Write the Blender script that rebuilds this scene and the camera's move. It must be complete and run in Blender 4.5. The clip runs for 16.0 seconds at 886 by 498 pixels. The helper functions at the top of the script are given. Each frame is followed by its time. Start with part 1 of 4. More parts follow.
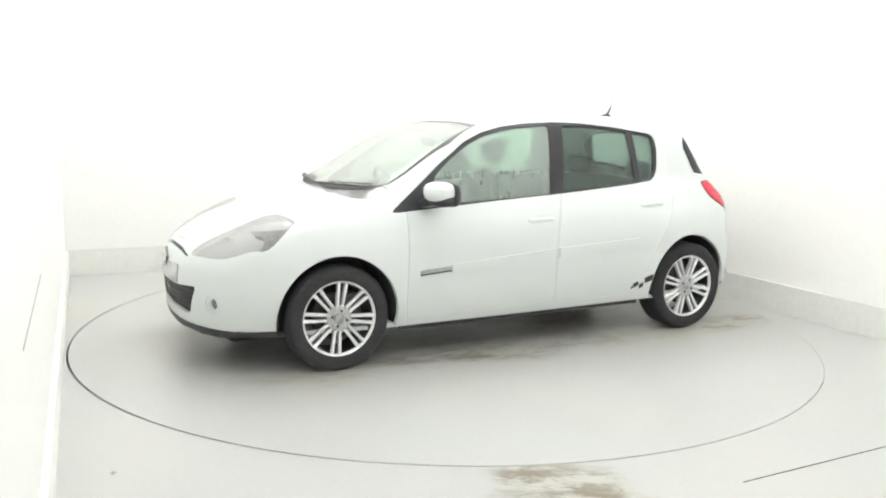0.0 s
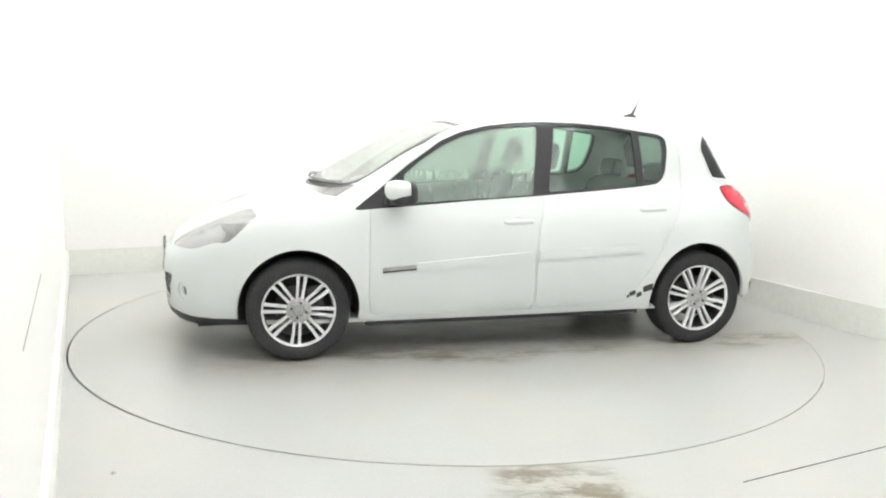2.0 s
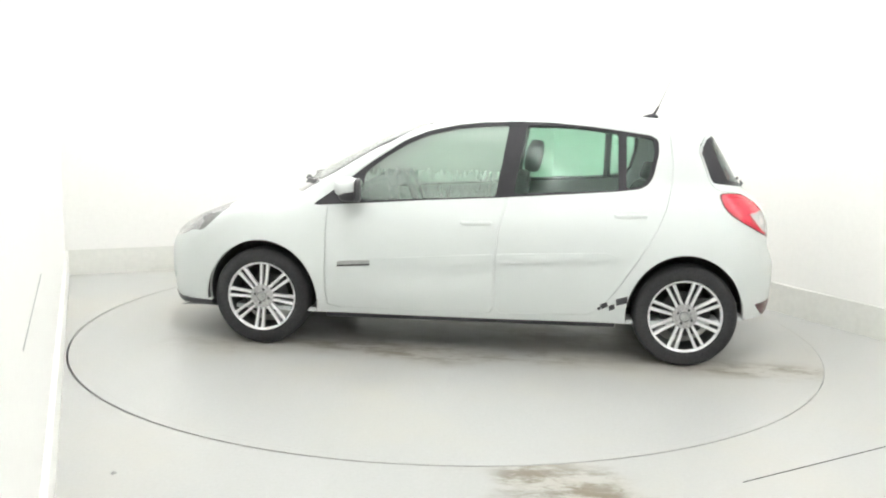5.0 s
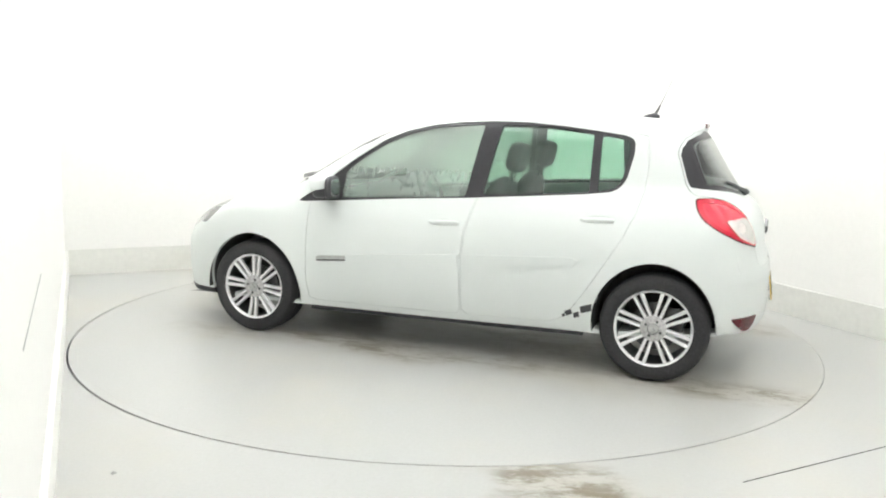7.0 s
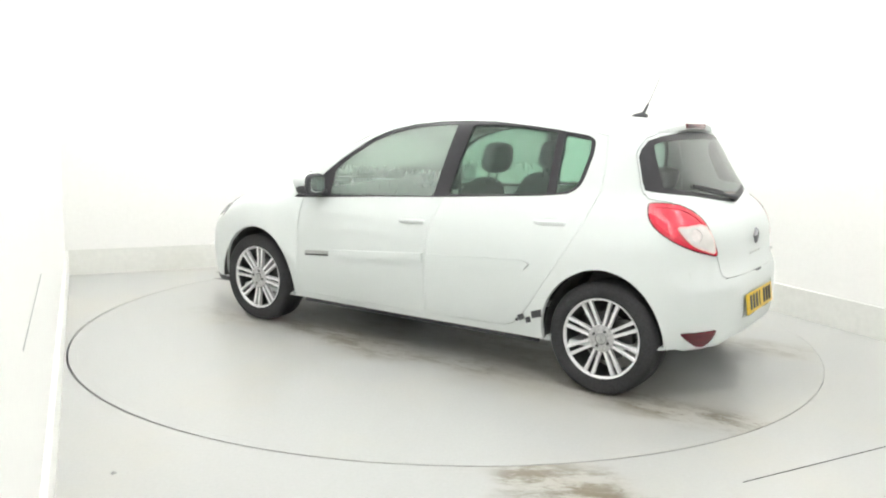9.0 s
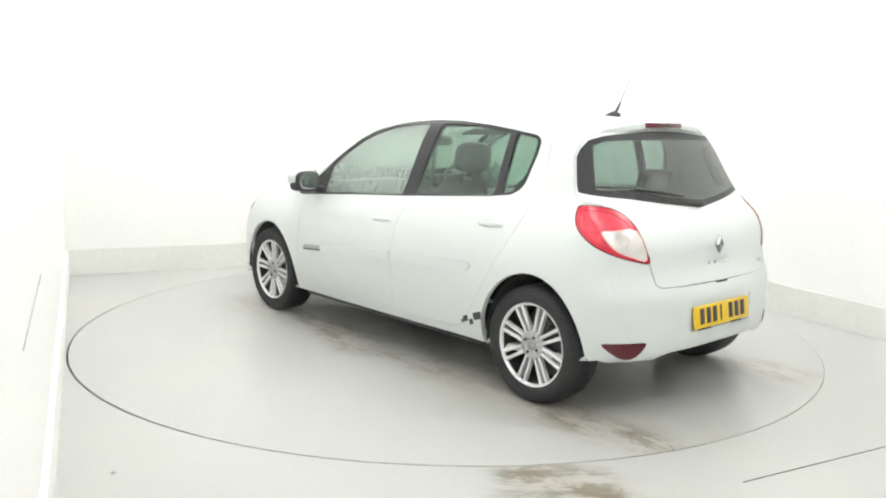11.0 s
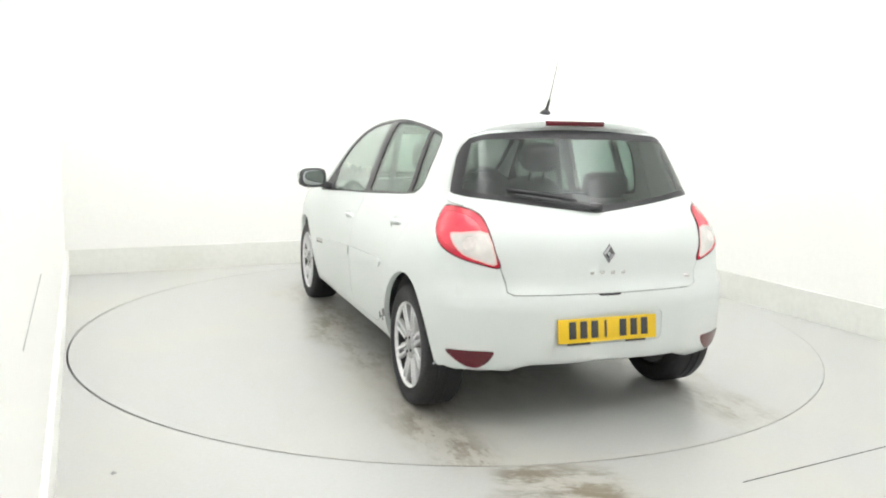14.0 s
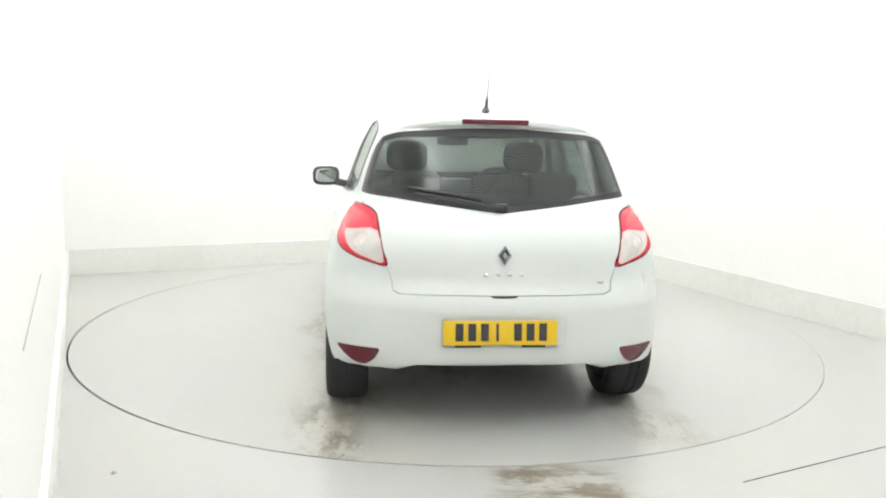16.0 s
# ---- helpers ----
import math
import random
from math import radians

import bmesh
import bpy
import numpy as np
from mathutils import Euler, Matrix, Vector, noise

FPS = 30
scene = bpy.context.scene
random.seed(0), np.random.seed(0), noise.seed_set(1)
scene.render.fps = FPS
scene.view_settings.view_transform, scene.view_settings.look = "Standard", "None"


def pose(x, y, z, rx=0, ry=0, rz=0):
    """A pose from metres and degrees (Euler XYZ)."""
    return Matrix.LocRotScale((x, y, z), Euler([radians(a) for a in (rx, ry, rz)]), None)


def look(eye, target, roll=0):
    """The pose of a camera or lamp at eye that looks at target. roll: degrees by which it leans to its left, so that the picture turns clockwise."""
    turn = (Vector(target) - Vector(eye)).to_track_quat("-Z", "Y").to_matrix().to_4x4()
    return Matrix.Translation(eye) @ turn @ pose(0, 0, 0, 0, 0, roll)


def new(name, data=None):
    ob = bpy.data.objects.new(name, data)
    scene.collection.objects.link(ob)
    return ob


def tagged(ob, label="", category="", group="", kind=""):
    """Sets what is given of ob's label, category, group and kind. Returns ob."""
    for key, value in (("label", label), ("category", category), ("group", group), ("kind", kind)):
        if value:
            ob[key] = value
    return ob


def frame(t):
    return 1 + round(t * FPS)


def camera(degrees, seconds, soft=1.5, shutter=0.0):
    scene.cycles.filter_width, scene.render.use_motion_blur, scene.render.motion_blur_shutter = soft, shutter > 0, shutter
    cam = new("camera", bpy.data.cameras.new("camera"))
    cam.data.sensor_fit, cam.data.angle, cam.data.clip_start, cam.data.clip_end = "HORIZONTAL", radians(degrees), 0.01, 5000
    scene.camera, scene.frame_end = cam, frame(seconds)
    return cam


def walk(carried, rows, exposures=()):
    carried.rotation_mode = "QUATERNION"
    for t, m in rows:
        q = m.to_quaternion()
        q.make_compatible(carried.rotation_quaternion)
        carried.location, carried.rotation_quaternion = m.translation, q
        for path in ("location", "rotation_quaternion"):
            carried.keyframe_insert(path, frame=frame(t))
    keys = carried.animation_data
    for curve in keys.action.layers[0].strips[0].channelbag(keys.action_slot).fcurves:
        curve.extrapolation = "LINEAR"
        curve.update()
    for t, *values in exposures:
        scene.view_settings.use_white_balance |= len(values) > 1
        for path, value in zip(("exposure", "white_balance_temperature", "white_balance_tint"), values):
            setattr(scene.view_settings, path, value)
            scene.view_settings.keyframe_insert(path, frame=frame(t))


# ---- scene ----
# camera: fixed on a tripod in a corner of the photo booth
cam = camera(55.98, 16.0, soft=2.0)
STAND = pose(0, -5.7222, 1.4313, 81.025, -1.279, 0.534)
walk(cam, [(0.0, STAND), (16.0, STAND)])
scene.view_settings.exposure = 0.0

# turntable turn: radians at t seconds, and the car's place on it
CAR_X, CAR_Y, TABLE_R = -0.2118, -0.0312, 2.432


def turn(t):
    return 3.6263 - 0.1183 * t - 0.0002 * t * t


# world and lights
world = bpy.data.worlds.new("world")
scene.world = world
world.use_nodes = True
world.node_tree.nodes["Background"].inputs[0].default_value = (1, 1, 1, 1)
world.node_tree.nodes["Background"].inputs[1].default_value = 0.3

# booth corners: back left, back right, front right, front left
BL, BR, FR, FL = Vector((-3.32, 1.39)), Vector((1.14, 3.53)), Vector((5.58, -5.43)), Vector((0.71, -7.76))
CEIL = 4.1
MID = (BL + BR + FR + FL) / 4


def lamp(name, x, y, z, sx, sy, power, target, colour=(0.975, 0.985, 0.985)):
    data = bpy.data.lights.new(name, "AREA")
    data.shape, data.size, data.size_y, data.energy, data.color = "RECTANGLE", sx, sy, power, colour
    ob = new(name, data)
    ob.matrix_world = look((x, y, z), target)
    return ob


for px, py, power in ((-1.0, 0.6, 7), (0.9, 1.4, 7), (0.4, -1.6, 5.5), (2.3, -0.9, 4.5), (1.2, -4.0, 9), (3.2, -3.3, 6)):
    lamp("ceiling_softbox", px, py, CEIL - 0.12, 2.1, 2.1, power, (px, py + 0.001, 0))
# unseen fill lamps, added to whiten the booth walls and lift low shade
for a, b, power in ((BL, BR, 113), (BR, FR, 130), (FL, BL, 127)):
    m, d = (a + b) / 2, (b - a).normalized()
    inward = Vector((d.y, -d.x))
    p = m + inward * 0.9
    data = bpy.data.lights.new("wall_fill", "AREA")
    data.shape, data.size, data.size_y, data.energy, data.color = "RECTANGLE", (b - a).length * 0.8, 0.3, power, (0.98, 0.99, 0.99)
    ob = new("wall_fill", data)
    aim = Vector((m.x - p.x, m.y - p.y, -1.2)).normalized()
    side = Vector((d.x, d.y, 0))
    up = aim.cross(side).normalized()
    ob.matrix_world = Matrix.Translation((p.x, p.y, CEIL - 0.15)) @ Matrix((side, up, side.cross(up))).transposed().to_4x4()


# ---- materials ----
def mat(name, colour, rough=0.5, metal=0.0, coat=0.0, grain=0.0, scale=40.0, bump=0.0, stain=0.0, stain_scale=2.0, stain_colour=None, spec=0.5):
    """A principled material with fine grain and larger stains."""
    m = bpy.data.materials.new(name)
    m.use_nodes = True
    nt = m.node_tree
    b = nt.nodes["Principled BSDF"]
    b.inputs["Base Color"].default_value = (*colour, 1)
    b.inputs["Roughness"].default_value = rough
    b.inputs["Metallic"].default_value = metal
    b.inputs["Coat Weight"].default_value = coat
    b.inputs["Coat Roughness"].default_value = 0.06
    b.inputs["Specular IOR Level"].default_value = spec
    if grain or stain or bump:
        tc = nt.nodes.new("ShaderNodeTexCoord")
        n1 = nt.nodes.new("ShaderNodeTexNoise")
        n1.inputs["Scale"].default_value, n1.inputs["Detail"].default_value = scale, 6
        nt.links.new(tc.outputs["Object"], n1.inputs["Vector"])
        n2 = nt.nodes.new("ShaderNodeTexNoise")
        n2.inputs["Scale"].default_value, n2.inputs["Detail"].default_value = stain_scale, 5
        nt.links.new(tc.outputs["Object"], n2.inputs["Vector"])
        mix1 = nt.nodes.new("ShaderNodeMixRGB")
        mix1.blend_type = "MULTIPLY"
        mix1.inputs[1].default_value = (*colour, 1)
        ramp1 = nt.nodes.new("ShaderNodeMapRange")
        ramp1.inputs[1].default_value, ramp1.inputs[2].default_value, ramp1.inputs[3].default_value, ramp1.inputs[4].default_value = 0.3, 0.7, 1 - grain, 1 + grain
        nt.links.new(n1.outputs["Fac"], ramp1.inputs[0])
        mix1.inputs[0].default_value = 1.0
        nt.links.new(ramp1.outputs[0], mix1.inputs[2])
        mix2 = nt.nodes.new("ShaderNodeMixRGB")
        mix2.inputs[2].default_value = (*(stain_colour or [c * 0.6 for c in colour]), 1)
        ramp2 = nt.nodes.new("ShaderNodeMapRange")
        ramp2.inputs[1].default_value, ramp2.inputs[2].default_value, ramp2.inputs[3].default_value, ramp2.inputs[4].default_value = 0.5, 0.75, 0.0, stain
        nt.links.new(n2.outputs["Fac"], ramp2.inputs[0])
        nt.links.new(ramp2.outputs[0], mix2.inputs[0])
        nt.links.new(mix1.outputs[0], mix2.inputs[1])
        nt.links.new(mix2.outputs[0], b.inputs["Base Color"])
        if bump:
            bp = nt.nodes.new("ShaderNodeBump")
            bp.inputs["Strength"].default_value, bp.inputs["Distance"].default_value = bump, 0.002
            nt.links.new(n1.outputs["Fac"], bp.inputs["Height"])
            nt.links.new(bp.outputs[0], b.inputs["Normal"])
    return m


def glass_mat(name, tint, rough=0.0, haze=0.0, least=0.0, haze_colour=(0.8, 0.85, 0.82), low=None, high=None, top=0.0):
    """Thin tinted pane: clear straight through, with a mirror gloss; haze adds condensation and painted-in reflections.
    """
    m = bpy.data.materials.new(name)
    m.use_nodes = True
    nt = m.node_tree
    nt.nodes.remove(nt.nodes["Principled BSDF"])
    out = nt.nodes["Material Output"]
    tr = nt.nodes.new("ShaderNodeBsdfTransparent")
    tr.inputs[0].default_value = (*tint, 1)
    gl = nt.nodes.new("ShaderNodeBsdfGlossy")
    gl.inputs["Roughness"].default_value = 0.03 + rough
    lw = nt.nodes.new("ShaderNodeLayerWeight")
    lw.inputs[0].default_value = 0.5
    pw = nt.nodes.new("ShaderNodeMath")
    pw.operation, pw.inputs[1].default_value = "POWER", 3.2
    nt.links.new(lw.outputs["Facing"], pw.inputs[0])
    fr = nt.nodes.new("ShaderNodeMapRange")
    fr.inputs[3].default_value, fr.inputs[4].default_value = 0.03, 0.75
    nt.links.new(pw.outputs[0], fr.inputs[0])
    mix = nt.nodes.new("ShaderNodeMixShader")
    nt.links.new(fr.outputs[0], mix.inputs[0])
    nt.links.new(tr.outputs[0], mix.inputs[1])
    nt.links.new(gl.outputs[0], mix.inputs[2])
    last = mix
    if haze:
        df = nt.nodes.new("ShaderNodeBsdfDiffuse")
        df.inputs[0].default_value = (*haze_colour, 1)
        tc = nt.nodes.new("ShaderNodeTexCoord")
        mp = nt.nodes.new("ShaderNodeMapping")
        mp.inputs["Scale"].default_value = (55, 55, 1.6)
        n = nt.nodes.new("ShaderNodeTexNoise")
        n.inputs["Scale"].default_value, n.inputs["Detail"].default_value = 1.0, 4
        rg = nt.nodes.new("ShaderNodeMapRange")
        rg.inputs[1].default_value, rg.inputs[2].default_value, rg.inputs[3].default_value, rg.inputs[4].default_value = 0.35, 0.75, least, haze
        nt.links.new(tc.outputs["Object"], mp.inputs[0])
        nt.links.new(mp.outputs[0], n.inputs["Vector"])
        nt.links.new(n.outputs["Fac"], rg.inputs[0])
        amount = rg.outputs[0]
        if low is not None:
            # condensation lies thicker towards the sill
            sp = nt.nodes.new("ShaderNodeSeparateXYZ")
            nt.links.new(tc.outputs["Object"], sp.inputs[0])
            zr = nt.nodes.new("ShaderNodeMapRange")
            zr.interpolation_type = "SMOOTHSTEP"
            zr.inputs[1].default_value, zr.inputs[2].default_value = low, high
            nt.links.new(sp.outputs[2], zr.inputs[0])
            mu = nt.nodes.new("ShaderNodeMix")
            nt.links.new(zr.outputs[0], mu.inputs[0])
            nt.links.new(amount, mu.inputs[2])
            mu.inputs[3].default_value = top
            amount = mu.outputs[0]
        m2 = nt.nodes.new("ShaderNodeMixShader")
        nt.links.new(amount, m2.inputs[0])
        nt.links.new(last.outputs[0], m2.inputs[1])
        nt.links.new(df.outputs[0], m2.inputs[2])
        last = m2
    nt.links.new(last.outputs[0], out.inputs[0])
    return m


def floor_mat(name, tracks):
    """Pale painted concrete, scuffed; tracks lays wet tyre marks along x."""
    m = mat(name, (0.448, 0.453, 0.442), rough=0.28, grain=0.03, scale=60, bump=0.05, stain=0.35, stain_scale=0.7, stain_colour=(0.455, 0.445, 0.400))
    nt = m.node_tree
    b = nt.nodes["Principled BSDF"]
    base = b.inputs["Base Color"].links[0].from_socket
    tc = nt.nodes.new("ShaderNodeTexCoord")
    sep = nt.nodes.new("ShaderNodeSeparateXYZ")
    waver = nt.nodes.new("ShaderNodeTexNoise")
    waver.inputs["Scale"].default_value, waver.inputs["Detail"].default_value = 2.3, 5
    nt.links.new(tc.outputs["Object"], waver.inputs["Vector"])
    push = nt.nodes.new("ShaderNodeVectorMath")
    push.operation = "MULTIPLY_ADD"
    push.inputs[1].default_value = (0.75, 0.42, 0)
    nt.links.new(waver.outputs["Color"], push.inputs[0])
    nt.links.new(tc.outputs["Object"], push.inputs[2])
    centre = nt.nodes.new("ShaderNodeVectorMath")
    centre.operation = "SUBTRACT"
    centre.inputs[1].default_value = (0.375, 0.21, 0)
    nt.links.new(push.outputs[0], centre.inputs[0])
    nt.links.new(centre.outputs[0], sep.inputs[0])

    def math(op, a, c=None, d=None):
        n = nt.nodes.new("ShaderNodeMath")
        n.operation = op
        for k, v in enumerate((a, c, d)):
            if v is None:
                continue
            if isinstance(v, (int, float)):
                n.inputs[k].default_value = v
            else:
                nt.links.new(v, n.inputs[k])
        return n.outputs[0]

    def ramp(value, lo, hi):
        n = nt.nodes.new("ShaderNodeMapRange")
        n.interpolation_type = "SMOOTHERSTEP"
        n.inputs[1].default_value, n.inputs[2].default_value = lo, hi
        nt.links.new(value, n.inputs[0])
        return n.outputs[0]

    fac = None
    for (yc, wid, x0, x1, fade, amount) in tracks:
        off = math("SUBTRACT", sep.outputs[1], yc)
        across = math("MULTIPLY", ramp(off, -wid, 0.0), math("SUBTRACT", 1.0, ramp(off, 0.0, wid)))
        along = math("MULTIPLY", ramp(sep.outputs[0], x0, x0 + fade), math("SUBTRACT", 1.0, ramp(sep.outputs[0], x1 - fade, x1)))
        f = math("MULTIPLY", math("MULTIPLY", across, along), amount)
        fac = f if fac is None else math("SUBTRACT", math("ADD", fac, f), math("MULTIPLY", fac, f))

    def blotch(scale, stretch, detail, rough, lo, hi):
        mp = nt.nodes.new("ShaderNodeMapping")
        mp.inputs["Scale"].default_value = (stretch, 1, 1)
        nt.links.new(tc.outputs["Object"], mp.inputs[0])
        n = nt.nodes.new("ShaderNodeTexNoise")
        n.inputs["Scale"].default_value, n.inputs["Detail"].default_value, n.inputs["Roughness"].default_value = scale, detail, rough
        nt.links.new(mp.outputs[0], n.inputs["Vector"])
        r = nt.nodes.new("ShaderNodeMapRange")
        r.interpolation_type = "SMOOTHSTEP"
        r.inputs[1].default_value, r.inputs[2].default_value = lo, hi
        nt.links.new(n.outputs["Fac"], r.inputs[0])
        return r.outputs[0]

    broad = blotch(2.2, 0.5, 3, 0.5, 0.35, 0.65)
    haze = math("MULTIPLY", fac, math("ADD", 0.35, math("MULTIPLY", 0.65, broad)))
    speck = math("MULTIPLY", blotch(7.0, 0.45, 9, 0.72, 0.43, 0.59), math("ADD", 0.25, math("MULTIPLY", 0.75, blotch(1.6, 0.6, 2, 0.5, 0.38, 0.60))))
    crumbs = math("MULTIPLY", blotch(30.0, 0.6, 4, 0.7, 0.55, 0.68), broad)
    dirt = math("MULTIPLY", fac, math("MINIMUM", 1.0, math("ADD", speck, math("MULTIPLY", crumbs, 0.7))))

    def tint(under, amount, colour):
        mix = nt.nodes.new("ShaderNodeMixRGB")
        mix.inputs[2].default_value = (*colour, 1)
        nt.links.new(amount, mix.inputs[0])
        nt.links.new(under, mix.inputs[1])
        return mix.outputs[0]

    # faint warm film over the whole floor, a beige halo along the tracks, brown mud in them
    film = math("MULTIPLY", blotch(0.9, 1.0, 5, 0.6, 0.42, 0.72), 0.5)
    col = tint(base, film, (0.50, 0.475, 0.405))
    col = tint(col, math("MULTIPLY", haze, 0.36), (0.37, 0.335, 0.265))
    col = tint(col, math("MULTIPLY", dirt, 0.82), (0.125, 0.092, 0.044))
    nt.links.new(col, b.inputs["Base Color"])
    return m


WALL = mat("white_wall_paint", (0.90, 0.895, 0.87), rough=0.6, grain=0.012, scale=30, bump=0.03, stain=0.12, stain_scale=0.8, stain_colour=(0.84, 0.83, 0.78))
BOARD = mat("grey_board_paint", (0.78, 0.78, 0.74), rough=0.5, grain=0.03, scale=25, stain=0.35, stain_scale=2.5, stain_colour=(0.64, 0.63, 0.57))
CEILING = mat("ceiling_paint", (0.85, 0.85, 0.84), rough=0.8, grain=0.01)
FLOOR = floor_mat("floor_paint", ((-2.64, 0.44, 0.08, 0.84, 0.33, 1.0),))
TABLE = floor_mat("turntable_paint", ((0.78 + CAR_Y, 0.31, -3.0, 1.9, 0.7, 1.0), (-0.75 + CAR_Y, 0.33, -2.6, 1.8, 0.7, 0.75), (0.1, 0.9, -1.9, 1.8, 0.9, 0.45)))
GAP = mat("dark_gap", (0.03, 0.03, 0.03), rough=0.9)
PAINT = mat("white_car_paint", (0.700, 0.735, 0.722), rough=0.4, coat=0.25, spec=0.35, grain=0.006, scale=90)
BLACK = mat("black_plastic", (0.044, 0.044, 0.048), rough=0.45, grain=0.1, scale=150)
GLOSSB = mat("gloss_black_trim", (0.040, 0.039, 0.043), rough=0.38, grain=0.05, spec=0.25)
RUBBER = mat("tyre_rubber", (0.038, 0.038, 0.040), rough=0.7, grain=0.2, scale=90, bump=0.1, stain=0.4, stain_scale=9, stain_colour=(0.044, 0.042, 0.038), spec=0.3)
ALLOY = mat("alloy_silver", (0.78, 0.78, 0.79), rough=0.3, metal=0.35, grain=0.04, scale=60)
DARKMETAL = mat("brake_metal", (0.10, 0.10, 0.10), rough=0.5, metal=0.6, grain=0.2, scale=30)
CHROME = mat("chrome", (0.75, 0.75, 0.76), rough=0.12, metal=1.0, grain=0.02)
RED = mat("red_lens", (0.66, 0.014, 0.042), rough=0.2, coat=0.35, grain=0.12, scale=12)
# brighter copy of the red lens, painting the highlight in its middle
REDCORE = mat("red_lens_highlight", (0.74, 0.035, 0.07), rough=0.2, coat=0.35, grain=0.2, scale=25)
DARKRED = mat("dark_red_lens", (0.10, 0.003, 0.010), rough=0.25, coat=0.3, grain=0.1, scale=30)
SMOKE = mat("smoked_lamp_plastic", (0.22, 0.22, 0.222), rough=0.25, coat=0.5, grain=0.15, scale=30)
PINKLENS = mat("pale_pink_lens", (0.72, 0.48, 0.46), rough=0.15, coat=1.0, grain=0.05, scale=20)
LAMPBULB = mat("bulb_reflector", (0.66, 0.60, 0.59), rough=0.25, coat=0.5, grain=0.15, scale=30)
CLEARLENS = mat("clear_lens_back", (0.74, 0.70, 0.68), rough=0.15, coat=1.0, grain=0.12, scale=18, metal=0.2)
LAMPSILVER = mat("lamp_reflector", (0.52, 0.53, 0.53), rough=0.22, metal=0.15, grain=0.1, scale=14)
YELLOW = mat("yellow_plate", (0.80, 0.53, 0.02), rough=0.35, grain=0.03, scale=40)
DARKCHROME = mat("dark_chrome", (0.28, 0.28, 0.29), rough=0.15, metal=1.0, grain=0.05)
BADGE = mat("grey_badge", (0.42, 0.43, 0.42), rough=0.35, metal=0.3, grain=0.1, scale=60)
CLOTH = mat("dark_seat_cloth", (0.045, 0.048, 0.052), rough=0.9, grain=0.25, scale=120, bump=0.2)
TRIM = mat("grey_cabin_plastic", (0.07, 0.075, 0.078), rough=0.65, grain=0.1, scale=80)
LINING = mat("pale_headlining", (0.55, 0.55, 0.52), rough=0.9, grain=0.04)
# the slight grey haze paints reflections onto the rear side panes
GLASS = glass_mat("green_tint_glass", (0.74, 0.88, 0.81), haze=0.07, least=0.02, haze_colour=(0.60, 0.64, 0.63))
MISTED = glass_mat("misted_glass", (0.78, 0.90, 0.83), haze=0.33, least=0.17, haze_colour=(0.66, 0.71, 0.68), low=0.94, high=1.16, top=0.30)
# pale haze: wet film plus bright ceiling reflections put into the colour
SCREEN = glass_mat("windscreen_glass", (0.84, 0.90, 0.86), haze=0.30, least=0.17, haze_colour=(0.78, 0.78, 0.76))
REARGLASS = glass_mat("dark_rear_glass", (0.60, 0.64, 0.63), haze=0.03, least=0.02)
LENS = glass_mat("lamp_lens", (0.95, 0.95, 0.95), haze=0.18, least=0.06, haze_colour=(0.8, 0.8, 0.8))
WETCOWL = mat("wet_cowl_plastic", (0.16, 0.16, 0.165), rough=0.2, coat=1.0, grain=0.3, scale=14)
# paler than black plastic, to lift the shade in arches and under the car
LINER = mat("lifted_liner_plastic", (0.10, 0.099, 0.098), rough=0.8, grain=0.2, scale=25)
HUB = mat("dull_hub_metal", (0.46, 0.46, 0.46), rough=0.45, metal=0.4, grain=0.35, scale=70, bump=0.3)
MIRROR = mat("mirror_glass", (0.42, 0.44, 0.44), rough=0.05, metal=1.0)


# ---- mesh helpers ----
def finish(bm, name, material, angle=35):
    bmesh.ops.recalc_face_normals(bm, faces=bm.faces)
    for f in bm.faces:
        f.smooth = True
    for e in bm.edges:
        e.smooth = not (len(e.link_faces) == 2 and e.calc_face_angle(0) > radians(angle))
    me = bpy.data.meshes.new(name)
    bm.to_mesh(me)
    bm.free()
    me.materials.append(material)
    return me


def part(name, bm, material, parent=None, label="", m=None, angle=35):
    me = bm if isinstance(bm, bpy.types.Mesh) else finish(bm, name, material, angle)
    if isinstance(bm, bpy.types.Mesh):
        me.name = name
        me.materials.clear()
        me.materials.append(material)
    ob = new(name, me)
    if parent:
        ob.parent = parent
    if m is not None:
        ob.matrix_basis = m
    return tagged(ob, label)


def box(sx, sy, sz, bevel=0.0, m=None, segs=2):
    bm = bmesh.new()
    bmesh.ops.create_cube(bm, size=1)
    bmesh.ops.scale(bm, vec=(sx, sy, sz), verts=bm.verts)
    if bevel:
        bmesh.ops.bevel(bm, geom=bm.edges[:], offset=bevel, segments=segs, affect="EDGES", profile=0.5)
    if m is not None:
        bm.transform(m)
    return bm


def join(*bms):
    out = bmesh.new()
    for b in bms:
        me = bpy.data.meshes.new("join")
        b.to_mesh(me)
        b.free()
        out.from_mesh(me)
        bpy.data.meshes.remove(me)
    return out


def cyl(r1, r2, depth, segs=24, m=None, ends=True):
    bm = bmesh.new()
    bmesh.ops.create_cone(bm, segments=segs, radius1=r1, radius2=r2, depth=depth, cap_ends=ends)
    if m is not None:
        bm.transform(m)
    return bm


def lathe(profile, segs=64, axis="Y"):
    """Turn a list of (radius, along) round the axis; closed profile."""
    bm = bmesh.new()
    rings = []
    for k in range(segs):
        a = 2 * math.pi * k / segs
        c, s = math.cos(a), math.sin(a)
        rings.append([bm.verts.new((r * c, h, r * s)) for r, h in profile])
    n = len(profile)
    for k in range(segs):
        a, b = rings[k], rings[(k + 1) % segs]
        for i in range(n):
            j = (i + 1) % n
            bm.faces.new((a[i], a[j], b[j], b[i]))
    return bm


